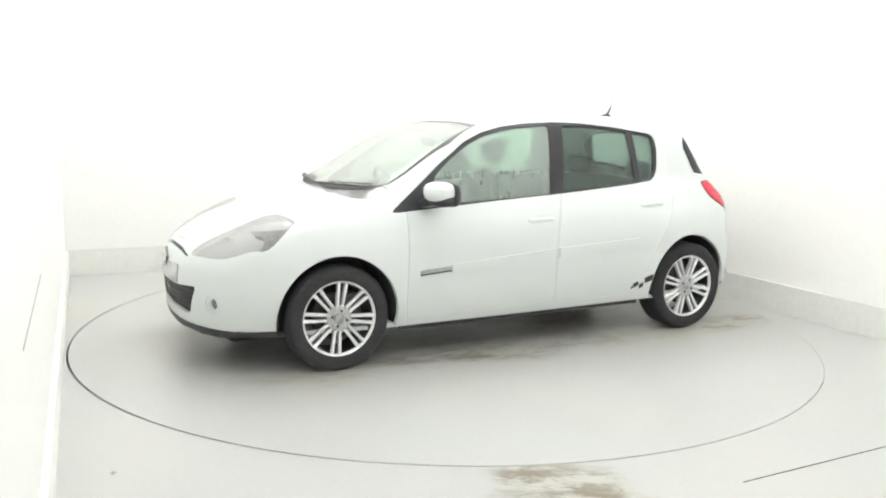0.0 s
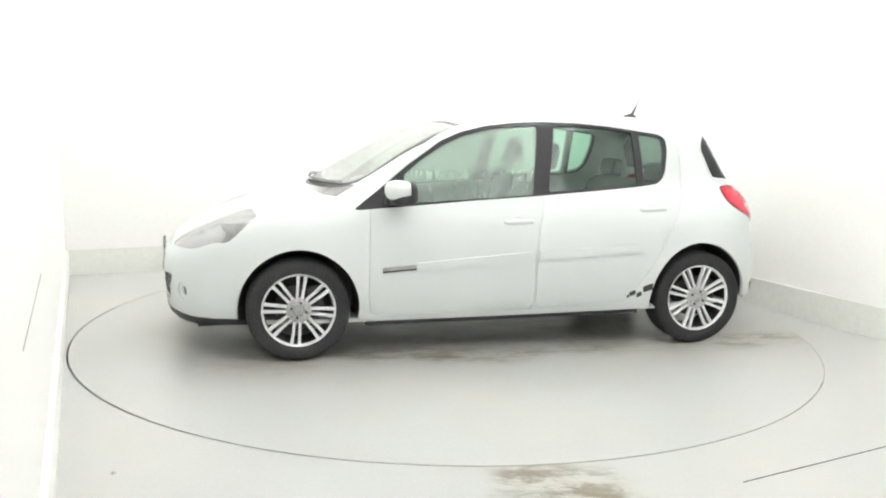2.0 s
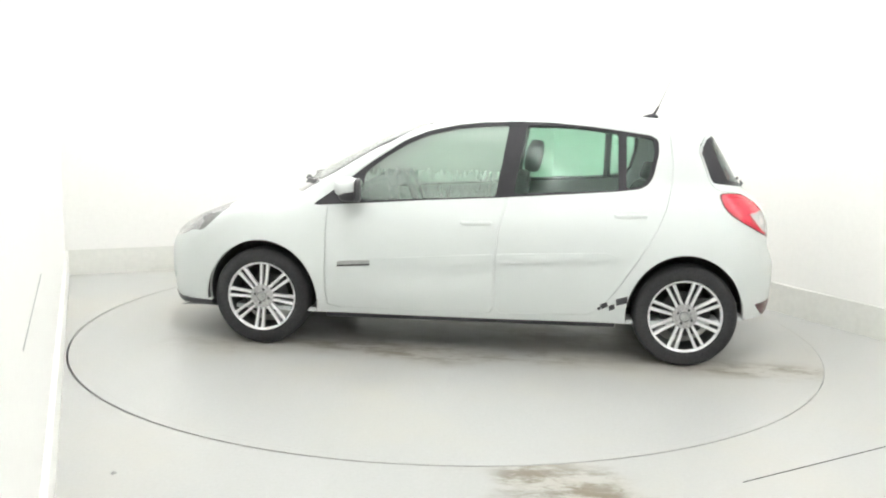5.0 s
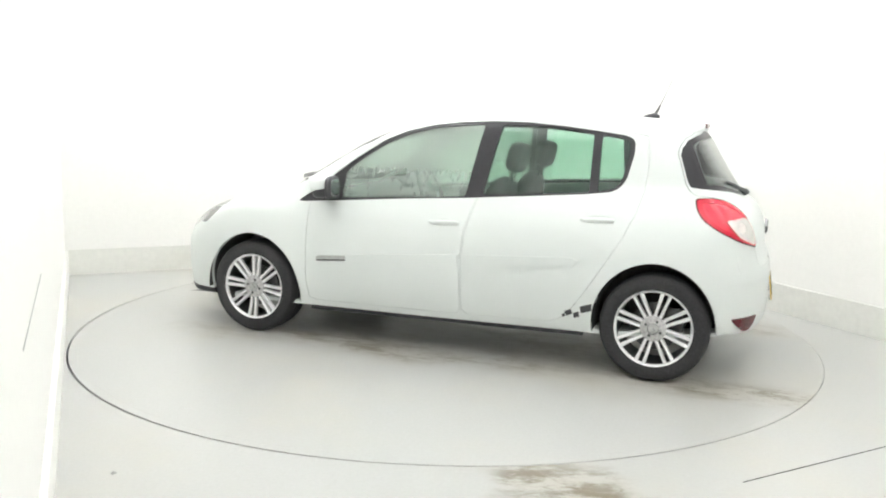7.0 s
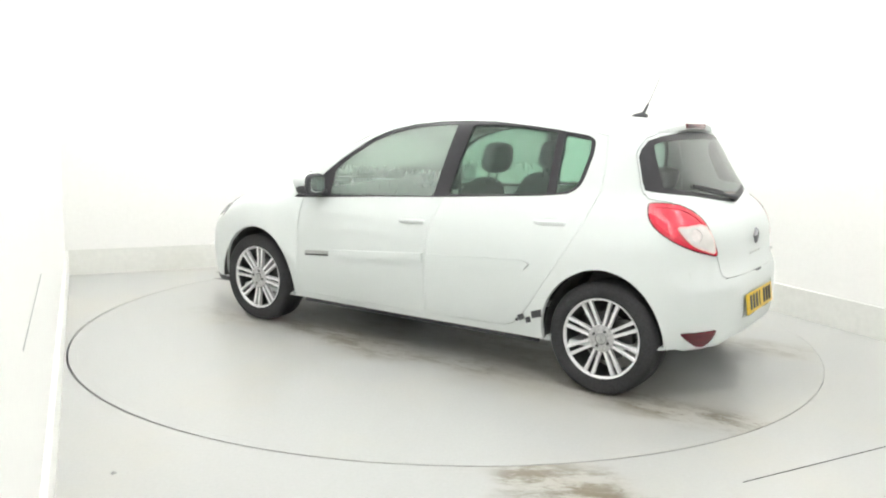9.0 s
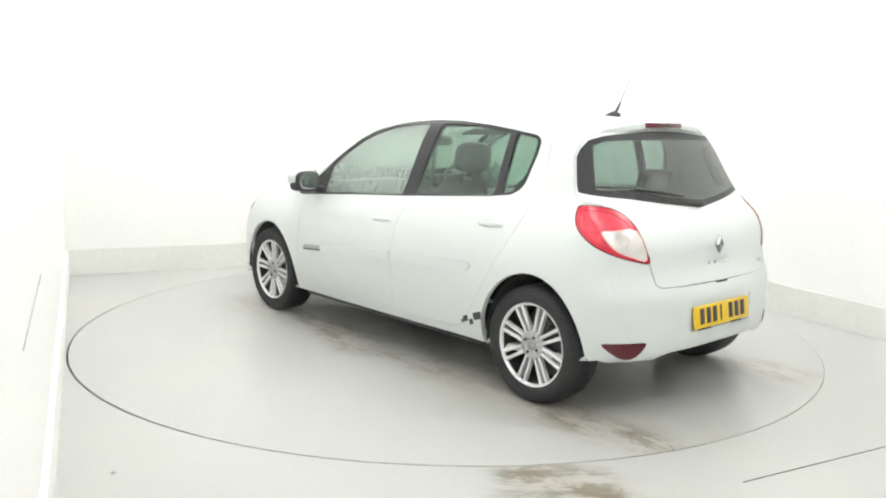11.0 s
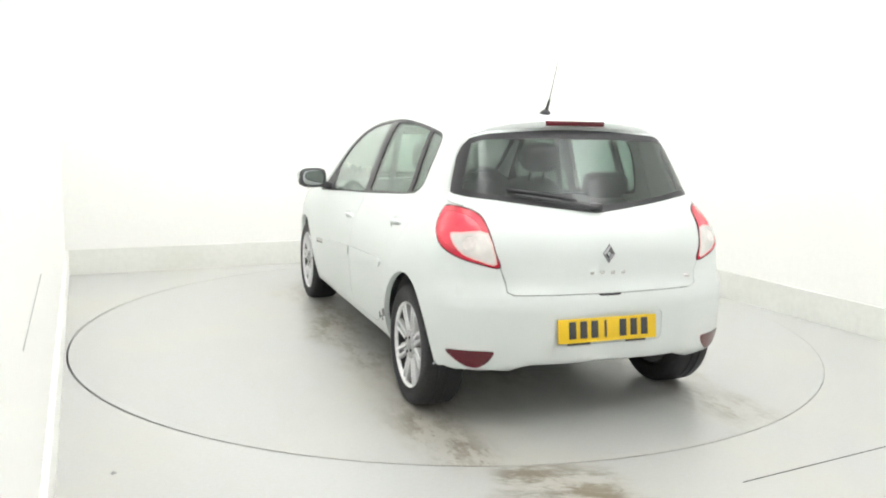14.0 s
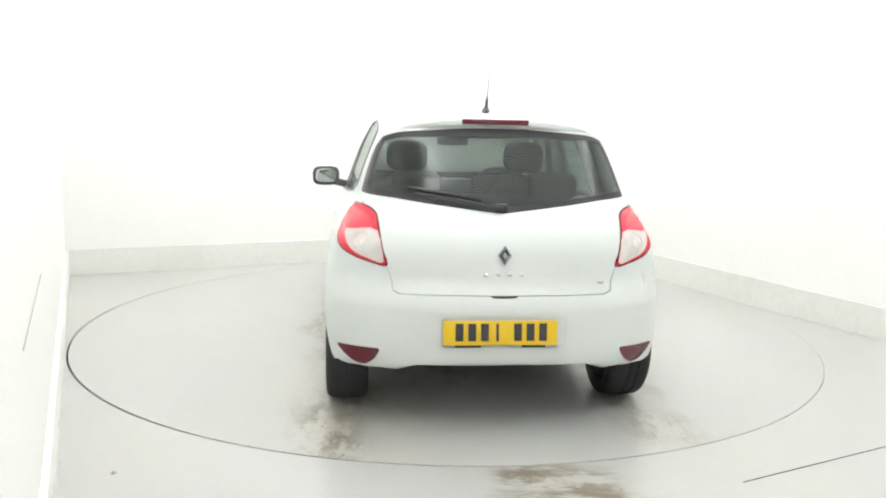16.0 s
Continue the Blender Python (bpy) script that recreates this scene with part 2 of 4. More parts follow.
def grow(poly, d):
    """The polygon moved outwards by d metres."""
    area = sum(p[0] * q[1] - q[0] * p[1] for p, q in zip(poly, poly[1:] + poly[:1]))
    sgn = 1 if area > 0 else -1
    out = []
    n = len(poly)
    for i in range(n):
        p0, p1, p2 = Vector(poly[i - 1]), Vector(poly[i]), Vector(poly[(i + 1) % n])
        e1, e2 = (p1 - p0).normalized(), (p2 - p1).normalized()
        n1, n2 = Vector((e1.y, -e1.x)) * sgn, Vector((e2.y, -e2.x)) * sgn
        mid = n1 + n2
        mid = mid.normalized() if mid.length > 0.1 else n1
        k = d / max(0.5, mid.dot(n1))
        out.append((p1.x + mid.x * k, p1.y + mid.y * k))
    return out


def curved(poly, steps=4):
    """The closed outline as a smooth curve through its points."""
    out = []
    n = len(poly)
    for i in range(n):
        p0, p1, p2, p3 = (Vector(poly[(i + k - 1) % n]) for k in range(4))
        for k in range(steps):
            t = k / steps
            q = 0.5 * (2 * p1 + (p2 - p0) * t + (2 * p0 - 5 * p1 + 4 * p2 - p3) * t * t + (3 * p1 - p0 - 3 * p2 + p3) * t**3)
            out.append(tuple(q))
    return out


def rounded(poly, r=0.03, steps=4):
    """The polygon with its corners rounded."""
    out = []
    n = len(poly)
    for i in range(n):
        p0, p1, p2 = Vector(poly[i - 1]), Vector(poly[i]), Vector(poly[(i + 1) % n])
        a = p1 + (p0 - p1).normalized() * min(r, (p0 - p1).length * 0.45)
        b = p1 + (p2 - p1).normalized() * min(r, (p2 - p1).length * 0.45)
        for k in range(steps + 1):
            t = k / steps
            q = a * (1 - t) ** 2 + p1 * 2 * t * (1 - t) + b * t * t
            out.append((q.x, q.y))
    return out


# ---- booth ----
def wall_piece(name, a, b, z0, z1, thick, material, shift=0.0, kind="structure", label=""):
    d = (b - a).normalized()
    outw = Vector((-d.y, d.x)) * 1.0
    bm = bmesh.new()
    p = [a - outw * shift, b - outw * shift, b + outw * thick, a + outw * thick]
    lo = [bm.verts.new((*q, z0)) for q in p]
    hi = [bm.verts.new((*q, z1)) for q in p]
    bm.faces.new(lo[::-1])
    bm.faces.new(hi)
    for i in range(4):
        j = (i + 1) % 4
        bm.faces.new((lo[i], lo[j], hi[j], hi[i]))
    return tagged(part(name, bm, material), label, kind=kind)


def booth():
    for name, a, b in (("wall_back", BL, BR), ("wall_right", BR, FR), ("wall_front", FR, FL), ("wall_left", FL, BL)):
        d = (b - a).normalized()
        wall_piece(name, a - d * 0.15, b + d * 0.15, -0.3, CEIL, 0.15, WALL, label="white painted booth wall, brightly lit")
        if name != "wall_front":
            # left board takes the white wall paint: its glare is put into the colour
            wall_piece("baseboard", a, b, 0.0, 0.22, -0.002, BOARD if name != "wall_left" else WALL, shift=0.025, label="pale grey board along the foot of the booth wall")
    bm = bmesh.new()
    pts = [(*p, CEIL) for p in (BL, BR, FR, FL)]
    cen = Vector((MID.x, MID.y, 0))
    vs = [bm.verts.new(Vector(p) + (Vector(p) - cen).normalized() * 0.2) for p in pts]
    f = bm.faces.new(vs)
    r = bmesh.ops.extrude_face_region(bm, geom=[f])
    bmesh.ops.translate(bm, vec=(0, 0, 0.1), verts=[v for v in r["geom"] if isinstance(v, bmesh.types.BMVert)])
    tagged(part("ceiling", bm, CEILING), "plain white booth ceiling", kind="structure")
    # floor with a round pit for the turntable
    bm = bmesh.new()
    n, outer = 160, 12.0
    rings = []
    for r, z in ((TABLE_R + 0.0065, -0.25), (TABLE_R + 0.0065, -0.001), (TABLE_R + 0.0075, 0.0), (outer, 0.0)):
        sx, sy = (-0.0048, -0.0036) if r < 5 else (0.0, 0.0)
        rings.append([bm.verts.new((sx + r * math.cos(2 * math.pi * k / n), sy + r * math.sin(2 * math.pi * k / n), z)) for k in range(n)])
    for a, b in zip(rings, rings[1:]):
        for k in range(n):
            bm.faces.new((a[k], b[k], b[(k + 1) % n], a[(k + 1) % n]))
    tagged(part("floor", bm, FLOOR), "pale painted concrete floor, scuffed and wet in places", kind="structure")
    bm = bmesh.new()
    bmesh.ops.create_circle(bm, cap_ends=True, segments=64, radius=TABLE_R + 0.05)
    bmesh.ops.translate(bm, vec=(0, 0, -0.25), verts=bm.verts)
    tagged(part("floor_pit", bm, GAP), "dark pit under the turntable", kind="structure")
    # joint in the floor
    a, b = Vector((1.217, -2.527, 0)), Vector((3.35, -1.395, 0))
    d = (b - a).normalized()
    bm = box((b - a).length, 0.004, 0.003)
    bm.transform(Matrix.Translation((a + b) / 2 + Vector((0, 0, 0.0005))) @ Matrix.Rotation(math.atan2(d.y, d.x), 4, "Z"))
    tagged(part("floor_joint", bm, GAP), "thin dark joint in the floor", kind="structure")
    # joint in the left wall
    p, q = Vector((-1.616, -2.479)), Vector((-1.149, -3.539))
    wall_piece("wall_joint", q, p, 0.778, 0.783, -0.001, BADGE, shift=0.003, label="thin grey joint in the white wall")
    # bolt in the floor
    bm = join(cyl(0.012, 0.012, 0.004, 16, Matrix.Translation((0, 0, 0.002))), cyl(0.007, 0.006, 0.006, 6, Matrix.Translation((0, 0, 0.006))))
    tagged(part("floor_bolt", bm, BADGE, m=pose(-1.312, -2.59, 0)), "small dark steel bolt set in the floor", "bolt")


def turntable():
    ob = new("turntable")
    tagged(ob, "round flush turntable with pale painted top and wet tyre marks", "turntable")
    rim = TABLE_R - 0.05
    for name, prof, label in (("deck", [(0.0005, -0.2), (rim, -0.2), (rim, 0.0), (0.0005, 0.0)], ""),
                              ("edge_ring", [(rim + 0.0004, -0.06), (TABLE_R, -0.06), (TABLE_R, -0.001), (TABLE_R - 0.001, 0.0), (rim + 0.0004, 0.0)], "pale painted steel edge ring")):
        bm = lathe(prof, 160)
        bm.transform(Matrix.Rotation(radians(90), 4, "X"))
        part(name, bm, TABLE, ob, label)
    return ob


booth()
table = turntable()


# ---- car body form ----
def spline(pts):
    """A smooth function through the points (rising first value)."""
    p = sorted(pts)
    xs, ys = np.array([q[0] for q in p]), np.array([q[1] for q in p])
    d = np.diff(ys) / np.diff(xs)
    m = np.empty_like(ys)
    m[0], m[-1] = d[0], d[-1]
    for i in range(1, len(ys) - 1):
        m[i] = 0 if d[i - 1] * d[i] <= 0 else 2 * d[i - 1] * d[i] / (d[i - 1] + d[i])

    def f(x):
        x = np.clip(x, xs[0], xs[-1])
        i = np.clip(np.searchsorted(xs, x) - 1, 0, len(xs) - 2)
        h = xs[i + 1] - xs[i]
        t = (x - xs[i]) / h
        return (2 * t**3 - 3 * t**2 + 1) * ys[i] + (t**3 - 2 * t**2 + t) * h * m[i] + (-2 * t**3 + 3 * t**2) * ys[i + 1] + (t**3 - t**2) * h * m[i + 1]

    return f


TOP = spline([(2.3, 0.50), (2.12, 0.62), (2.0, 0.69), (1.9, 0.735), (1.79, 0.785), (1.6, 0.855), (1.4, 0.918), (1.22, 0.968), (1.115, 1.035), (0.812, 1.205), (0.584, 1.318),
              (0.316, 1.405), (0.005, 1.447), (-0.389, 1.469), (-0.79, 1.472), (-1.158, 1.455), (-1.409, 1.418), (-1.6, 1.375), (-2.2, 1.2)])
WIDE = spline([(0.1, 0.72), (0.2, 0.765), (0.3, 0.795), (0.42, 0.815), (0.55, 0.82), (0.68, 0.818), (0.8, 0.800), (0.88, 0.770), (0.94, 0.742), (1.04, 0.706), (1.2, 0.655), (1.36, 0.592), (1.47, 0.54), (1.6, 0.45)])
TAPER = spline([(-2.2, 0.905), (-1.9, 0.942), (-1.7, 0.968), (-1.4, 0.984), (-1.0, 0.995), (-0.5, 1.0), (0.6, 1.0), (1.0, 0.997), (1.4, 0.975), (1.7, 0.922), (1.95, 0.868), (2.2, 0.80)])
NOSE = spline([(0.1, 2.0), (0.2, 2.05), (0.3, 2.075), (0.42, 2.09), (0.55, 2.085), (0.65, 2.05), (0.75, 1.98), (0.9, 1.8), (1.2, 1.5)])
TAIL = spline([(0.1, -1.78), (0.25, -1.84), (0.33, -1.865), (0.45, -1.875), (0.58, -1.875), (0.64, -1.86), (0.70, -1.835), (0.83, -1.825), (0.92, -1.79), (0.97, -1.745), (1.01, -1.692), (1.1, -1.625), (1.25, -1.535), (1.36, -1.475), (1.43, -1.43), (1.6, -1.3)])
FLOOR_Z = spline([(-2.2, 0.295), (-1.7, 0.285), (-1.3, 0.24), (-0.9, 0.225), (0.9, 0.205), (1.6, 0.205), (2.2, 0.185)])


def body_field(p):
    x, y, z = p[:, 0], np.abs(p[:, 1]), p[:, 2]
    flare = 0.022 * np.exp(-(((np.abs(x - 1.285)) - 0.0) / 0.42) ** 4) + 0.022 * np.exp(-((np.abs(x + 1.287)) / 0.42) ** 4)
    flare = flare * np.exp(-((z - 0.45) / 0.32) ** 2)
    # the cabin draws in towards the tail
    back, up = np.clip((-0.3 - x) / 0.7, 0, 1), np.clip((z - 0.93) / 0.15, 0, 1)
    tuck = 0.034 * back * back * (3 - 2 * back) * up * up * (3 - 2 * up)
    side = y - WIDE(z) * TAPER(x) - flare + tuck
    hood = np.clip((x - 1.12) / 0.3, 0, 1)
    hood = hood * hood * (3 - 2 * hood)
    front = np.clip((x - 0.1) / 0.8, 0, 1) * (1 - 0.75 * hood)
    xe = x + front * 0.24 * y * y
    crown = (0.085 - 0.065 * hood) * y * y
    top = (z - TOP(xe) + crown) * np.where(x > 0.25, 0.87, 1.0)
    nose = (x - NOSE(z) + 0.33 * (y / 0.8) ** 2.6) * 0.9
    tail = (TAIL(z) + 0.165 * (y / 0.74) ** 3.5 - x) * 0.9
    low = FLOOR_Z(x) + 0.024 * np.clip((0.46 - y) / 0.05, 0, 1) * np.clip((-1.5 - x) / 0.1, 0, 1) - z
    k = 0.034
    fs = np.stack([side, top, nose, tail])
    m = fs.max(0)
    f = m + k * np.log(np.exp((fs - m) / k).sum(0))
    kb = 0.012
    m = np.maximum(f, low)
    return m + kb * np.log(np.exp((f - m) / kb) + np.exp((low - m) / kb))


def settle(p, steps=14):
    p = p.copy()
    for _ in range(steps):
        f = body_field(p)
        g = body_normal(p)
        p -= (np.clip(f, -0.05, 0.05) * 0.9)[:, None] * g
    return p


def body_normal(p):
    e = 1e-3
    g = np.stack([(body_field(p + e * d) - body_field(p - e * d)) / (2 * e) for d in np.eye(3)], 1)
    return g / np.maximum(np.linalg.norm(g, axis=1), 1e-6)[:, None]


def body_grid():
    """The near half of the skin (y from 0 up), as a bmesh: a strip over the car, a flank and the underside."""
    prof = [(1.86, 0.20), (1.92, 0.20), (1.97, 0.20)] + [(float(NOSE(z)), z) for z in np.linspace(0.205, 0.64, 16)]
    prof += [(x, float(TOP(x))) for x in np.linspace(2.02, -1.44, 110)]
    prof += [(float(TAIL(z)), z) for z in np.linspace(1.40, 0.30, 42)] + [(-1.80, 0.29), (-1.75, 0.29), (-1.70, 0.288)]
    prof = np.array(prof)
    nu, nv, nw = len(prof), 18, 30
    rows = []
    for x, z in prof:
        w = float(WIDE(z) * TAPER(x)) - 0.02
        zb = float(FLOOR_Z(x))
        xb = min(max(x, -1.76), 1.90)
        row = [(x, w * v / (nv - 1), z) for v in range(nv)]
        for q in range(1, nw + 1):
            xq, zq = x + (xb - x) * q / nw, z + (zb - z) * q / nw
            row.append((xq, float(WIDE(zq) * TAPER(xq)) + 0.03, zq))
        rows.append(row)
    n = len(rows[0])
    Q = settle(np.array(rows).reshape(-1, 3)).reshape(nu, n, 3)
    Q[:, 0, 1] = 0.0
    bm = bmesh.new()
    vs = [[bm.verts.new(Q[u, k]) for k in range(n)] for u in range(nu)]
    mid = [bm.verts.new((float(Q[u, n - 1, 0]), 0.0, float(Q[u, n - 1, 2]))) for u in range(nu)]
    for u in range(nu - 1):
        for k in range(n - 1):
            bm.faces.new((vs[u][k], vs[u][k + 1], vs[u + 1][k + 1], vs[u + 1][k]))
        bm.faces.new((vs[u][n - 1], mid[u], mid[u + 1], vs[u + 1][n - 1]))
    bmesh.ops.remove_doubles(bm, verts=bm.verts, dist=0.0006)
    return bm


SKIN = body_grid()
REGION = SKIN.faces.layers.int.new("region")
NAMES = ["body"]


def clip(poly, name, U, V, keep, over=None):
    """Cut the outline into the skin and give the faces inside it to the named panel. U, V: the axes of the outline; keep: which faces may be cut; over: which panels may be taken from."""
    U, V = Vector(U), Vector(V)
    if name not in NAMES:
        NAMES.append(name)
    tag = NAMES.index(name)
    allowed = None if over is None else {NAMES.index(o) for o in over}
    lo = (min(p[0] for p in poly), min(p[1] for p in poly))
    hi = (max(p[0] for p in poly), max(p[1] for p in poly))

    def span(f):
        a = [v.co.dot(U) for v in f.verts]
        b = [v.co.dot(V) for v in f.verts]
        return min(a), max(a), min(b), max(b)

    def touches(f, l, h):
        a0, a1, b0, b1 = span(f)
        return a1 > l[0] and a0 < h[0] and b1 > l[1] and b0 < h[1]

    pool = {f for f in SKIN.faces if keep(f.calc_center_median()) and touches(f, (lo[0] - 0.01, lo[1] - 0.01), (hi[0] + 0.01, hi[1] + 0.01))}
    W = U.cross(V)
    for i in range(len(poly)):
        p, q = Vector(poly[i]), Vector(poly[(i + 1) % len(poly)])
        if (q - p).length < 1e-5:
            continue
        l = (min(p.x, q.x) - 0.002, min(p.y, q.y) - 0.002)
        h = (max(p.x, q.x) + 0.002, max(p.y, q.y) + 0.002)
        fs = [f for f in pool if f.is_valid and touches(f, l, h)]
        if not fs:
            continue
        geom = list({g for f in fs for g in (*f.verts, *f.edges)}) + fs
        along = U * (q.x - p.x) + V * (q.y - p.y)
        r = bmesh.ops.bisect_plane(SKIN, geom=geom, dist=1e-5, plane_co=U * p.x + V * p.y, plane_no=along.cross(W).normalized())
        pool |= {g for g in r["geom"] if isinstance(g, bmesh.types.BMFace)}
    for f in pool:
        if not f.is_valid:
            continue
        c = f.calc_center_median()
        a, b = c.dot(U), c.dot(V)
        inside = False
        for i in range(len(poly)):
            (x1, y1), (x2, y2) = poly[i], poly[(i + 1) % len(poly)]
            if (y1 > b) != (y2 > b) and a < (x2 - x1) * (b - y1) / (y2 - y1) + x1:
                inside = not inside
        if inside and (allowed is None or f[REGION] in allowed):
            f[REGION] = tag


X, Y, Z = (1, 0, 0), (0, 1, 0), (0, 0, 1)


def seam(poly, name, U, V, keep, g=0.0018, over=None):
    """A panel with an open shut line round it."""
    clip(grow(poly, g), "gap", U, V, keep, over)
    clip(grow(poly, -g * 0.2), name, U, V, keep, ["gap"])


def panel(names, out, inn, side=0):
    """The mesh of a panel between two offsets from the skin. side 1: the near flank; -1: mirrored to the far flank; 0: both halves in one. Inner faces take the second material."""
    tags = {NAMES.index(n) for n in names}
    faces = [f for f in SKIN.faces if f[REGION] in tags]
    verts = list({v for f in faces for v in f.verts})
    P = np.array([v.co for v in verts])
    N = body_normal(P + np.array([0, 1e-6, 0]))
    flat = P[:, 1] < 1e-4
    N[flat, 1] = 0
    N /= np.linalg.norm(N, axis=1)[:, None]
    at = {v: i for i, v in enumerate(verts)}
    count = {}
    for f in faces:
        for e in f.edges:
            count[e] = count.get(e, 0) + 1
    bm = bmesh.new()
    for s in ((1, -1) if side == 0 else (side,)):
        sc = np.array([1, s, 1])
        o = [bm.verts.new(p) for p in (P + N * out) * sc]
        n = [bm.verts.new(p) for p in (P + N * inn) * sc]
        for f in faces:
            ids = [at[v] for v in f.verts]
            for k, ring in ((0, [o[i] for i in ids]), (1, [n[i] for i in ids[::-1]])):
                nf = bm.faces.new(ring if s < 0 else ring[::-1])
                nf.material_index = k
                nf.smooth = True
        for e, c in count.items():
            if c == 1 and not (side == 0 and max(abs(v.co.y) for v in e.verts) < 1e-4):
                a, b = at[e.verts[0]], at[e.verts[1]]
                nf = bm.faces.new((o[a], o[b], n[b], n[a]))
                nf.material_index = 0
    bmesh.ops.remove_doubles(bm, verts=bm.verts, dist=0.00005)
    bmesh.ops.recalc_face_normals(bm, faces=bm.faces)
    for e in bm.edges:
        e.smooth = not (len(e.link_faces) != 2 or e.calc_face_angle(0) > radians(38))
    me = bpy.data.meshes.new(names[0])
    bm.to_mesh(me)
    bm.free()
    return me


# outlines on the flank: (x, z)
SIDE_WINDOW = [(0.967, 0.889), (0.826, 0.993), (0.625, 1.151), (0.424, 1.289), (0.289, 1.347), (0.118, 1.387), (-0.054, 1.407), (-0.263, 1.417), (-0.474, 1.415), (-0.688, 1.398), (-0.869, 1.377),
               (-1.06, 1.352), (-1.105, 1.325), (-1.108, 1.25), (-1.078, 1.11), (-1.048, 1.062), (-1.0, 1.035), (-0.855, 1.017), (-0.423, 0.983), (-0.175, 0.963), (0.279, 0.934), (0.622, 0.907), (0.93, 0.885)]
FRONT_GLASS = [(0.665, 0.922), (0.660, 1.085), (0.545, 1.180), (0.405, 1.270), (0.28, 1.325), (0.12, 1.367), (-0.03, 1.385), (-0.13, 1.392), (-0.212, 1.396), (-0.147, 0.970)]
REAR_GLASS = [(-0.322, 1.396), (-0.50, 1.397), (-0.63, 1.391), (-0.868, 1.362), (-0.874, 1.030), (-0.40, 0.999), (-0.252, 0.988)]
QUARTER_GLASS = [(-0.915, 1.357), (-1.075, 1.332), (-1.082, 1.25), (-1.050, 1.10), (-1.015, 1.058), (-0.922, 1.036)]
# outlines seen from behind and from ahead: (y, z); the far half is the mirror of the near half
WINDSCREEN = [(-0.1, 0.985), (0.25, 0.99), (0.45, 0.996), (0.60, 1.012), (0.648, 1.035), (0.645, 1.10), (0.60, 1.27), (0.54, 1.355), (0.50, 1.387), (0.44, 1.396), (0.2, 1.409), (-0.1, 1.411)]
# rear screen and tailgate, seen half from the side: (0.707 (x + y), z)
BACK_WINDOW = [(-1.35, 0.995), (-1.20, 0.998), (-1.07, 1.016), (-0.80, 1.056), (-0.580, 1.076), (-0.551, 1.082), (-0.544, 1.12), (-0.542, 1.25), (-0.560, 1.292), (-0.600, 1.336), (-0.680, 1.359), (-0.905, 1.382), (-1.12, 1.388), (-1.35, 1.388)]
FRONT_DOOR = [(0.872, 0.86), (0.868, 0.935), (0.70, 1.095), (0.43, 1.300), (0.289, 1.362), (0.118, 1.403), (-0.054, 1.422), (-0.262, 1.432), (-0.238, 1.05), (-0.215, 0.955), (-0.165, 0.77), (-0.150, 0.60), (-0.152, 0.30), (-0.13, 0.268), (0.80, 0.258), (0.868, 0.275), (0.882, 0.40)]
REAR_DOOR = [(-0.274, 1.432), (-0.474, 1.430), (-0.688, 1.414), (-0.869, 1.394), (-1.05, 1.373), (-1.17, 1.352), (-1.190, 1.20), (-1.185, 1.06), (-1.15, 0.93), (-1.095, 0.80), (-1.01, 0.655), (-0.915, 0.50), (-0.84, 0.39), (-0.765, 0.31), (-0.70, 0.285), (-0.20, 0.270),
             (-0.164, 0.30), (-0.162, 0.60), (-0.177, 0.77), (-0.227, 0.955), (-0.250, 1.05)]
TAILGATE = [(-1.45, 0.640), (-1.24, 0.645), (-0.955, 0.648), (-0.925, 0.662), (-0.890, 0.758), (-0.815, 0.90), (-0.72, 0.990), (-0.66, 1.030), (-0.56, 1.042), (-0.543, 1.068), (-0.537, 1.10), (-0.535, 1.26), (-0.553, 1.299), (-0.594, 1.346), (-0.672, 1.371), (-0.905, 1.396), (-1.12, 1.402), (-1.45, 1.402)]
# rear lamp, seen half from the side: (0.707 (x + y), z)
TAIL_LAMP = [(-0.56, 1.022), (-0.62, 1.027), (-0.685, 1.020), (-0.730, 1.006), (-0.772, 0.983), (-0.810, 0.945), (-0.840, 0.895), (-0.868, 0.83), (-0.886, 0.765), (-0.80, 0.779), (-0.73, 0.797), (-0.66, 0.823), (-0.60, 0.854), (-0.558, 0.892), (-0.539, 0.925), (-0.535, 0.96), (-0.542, 0.995)]
TAIL_CLEAR = [(-0.650, 0.910), (-0.70, 0.917), (-0.818, 0.917), (-0.872, 0.784), (-0.80, 0.795), (-0.725, 0.822), (-0.672, 0.868)]
REFLECTOR = [(0.755, 0.390), (0.552, 0.392), (0.578, 0.340), (0.62, 0.308), (0.67, 0.314), (0.72, 0.350)]
# head lamp, seen from ahead and the side: points of its rim
HEAD_LAMP = [(2.0, 0.33, 0.641), (1.945, 0.345, 0.693), (1.858, 0.373, 0.743), (1.737, 0.396, 0.799), (1.612, 0.40, 0.846), (1.54, 0.50, 0.865), (1.516, 0.70, 0.852), (1.56, 0.74, 0.815), (1.676, 0.755, 0.708), (1.76, 0.71, 0.695), (1.88, 0.61, 0.647), (1.965, 0.46, 0.640)]
LAMP_CORNER = [(1.731, 0.58, 0.789), (1.640, 0.66, 0.803), (1.54, 0.76, 0.818), (1.560, 0.80, 0.800), (1.676, 0.775, 0.695), (1.73, 0.735, 0.697), (1.707, 0.735, 0.719), (1.688, 0.722, 0.758)]
GRILLE = [(-0.1, 0.455), (0.30, 0.462), (0.445, 0.476), (0.460, 0.464), (0.395, 0.322), (0.365, 0.308), (0.2, 0.318), (-0.1, 0.322)]
SLIT = [(-0.1, 0.640), (0.14, 0.638), (0.31, 0.622), (0.315, 0.630), (0.16, 0.653), (-0.1, 0.656)]
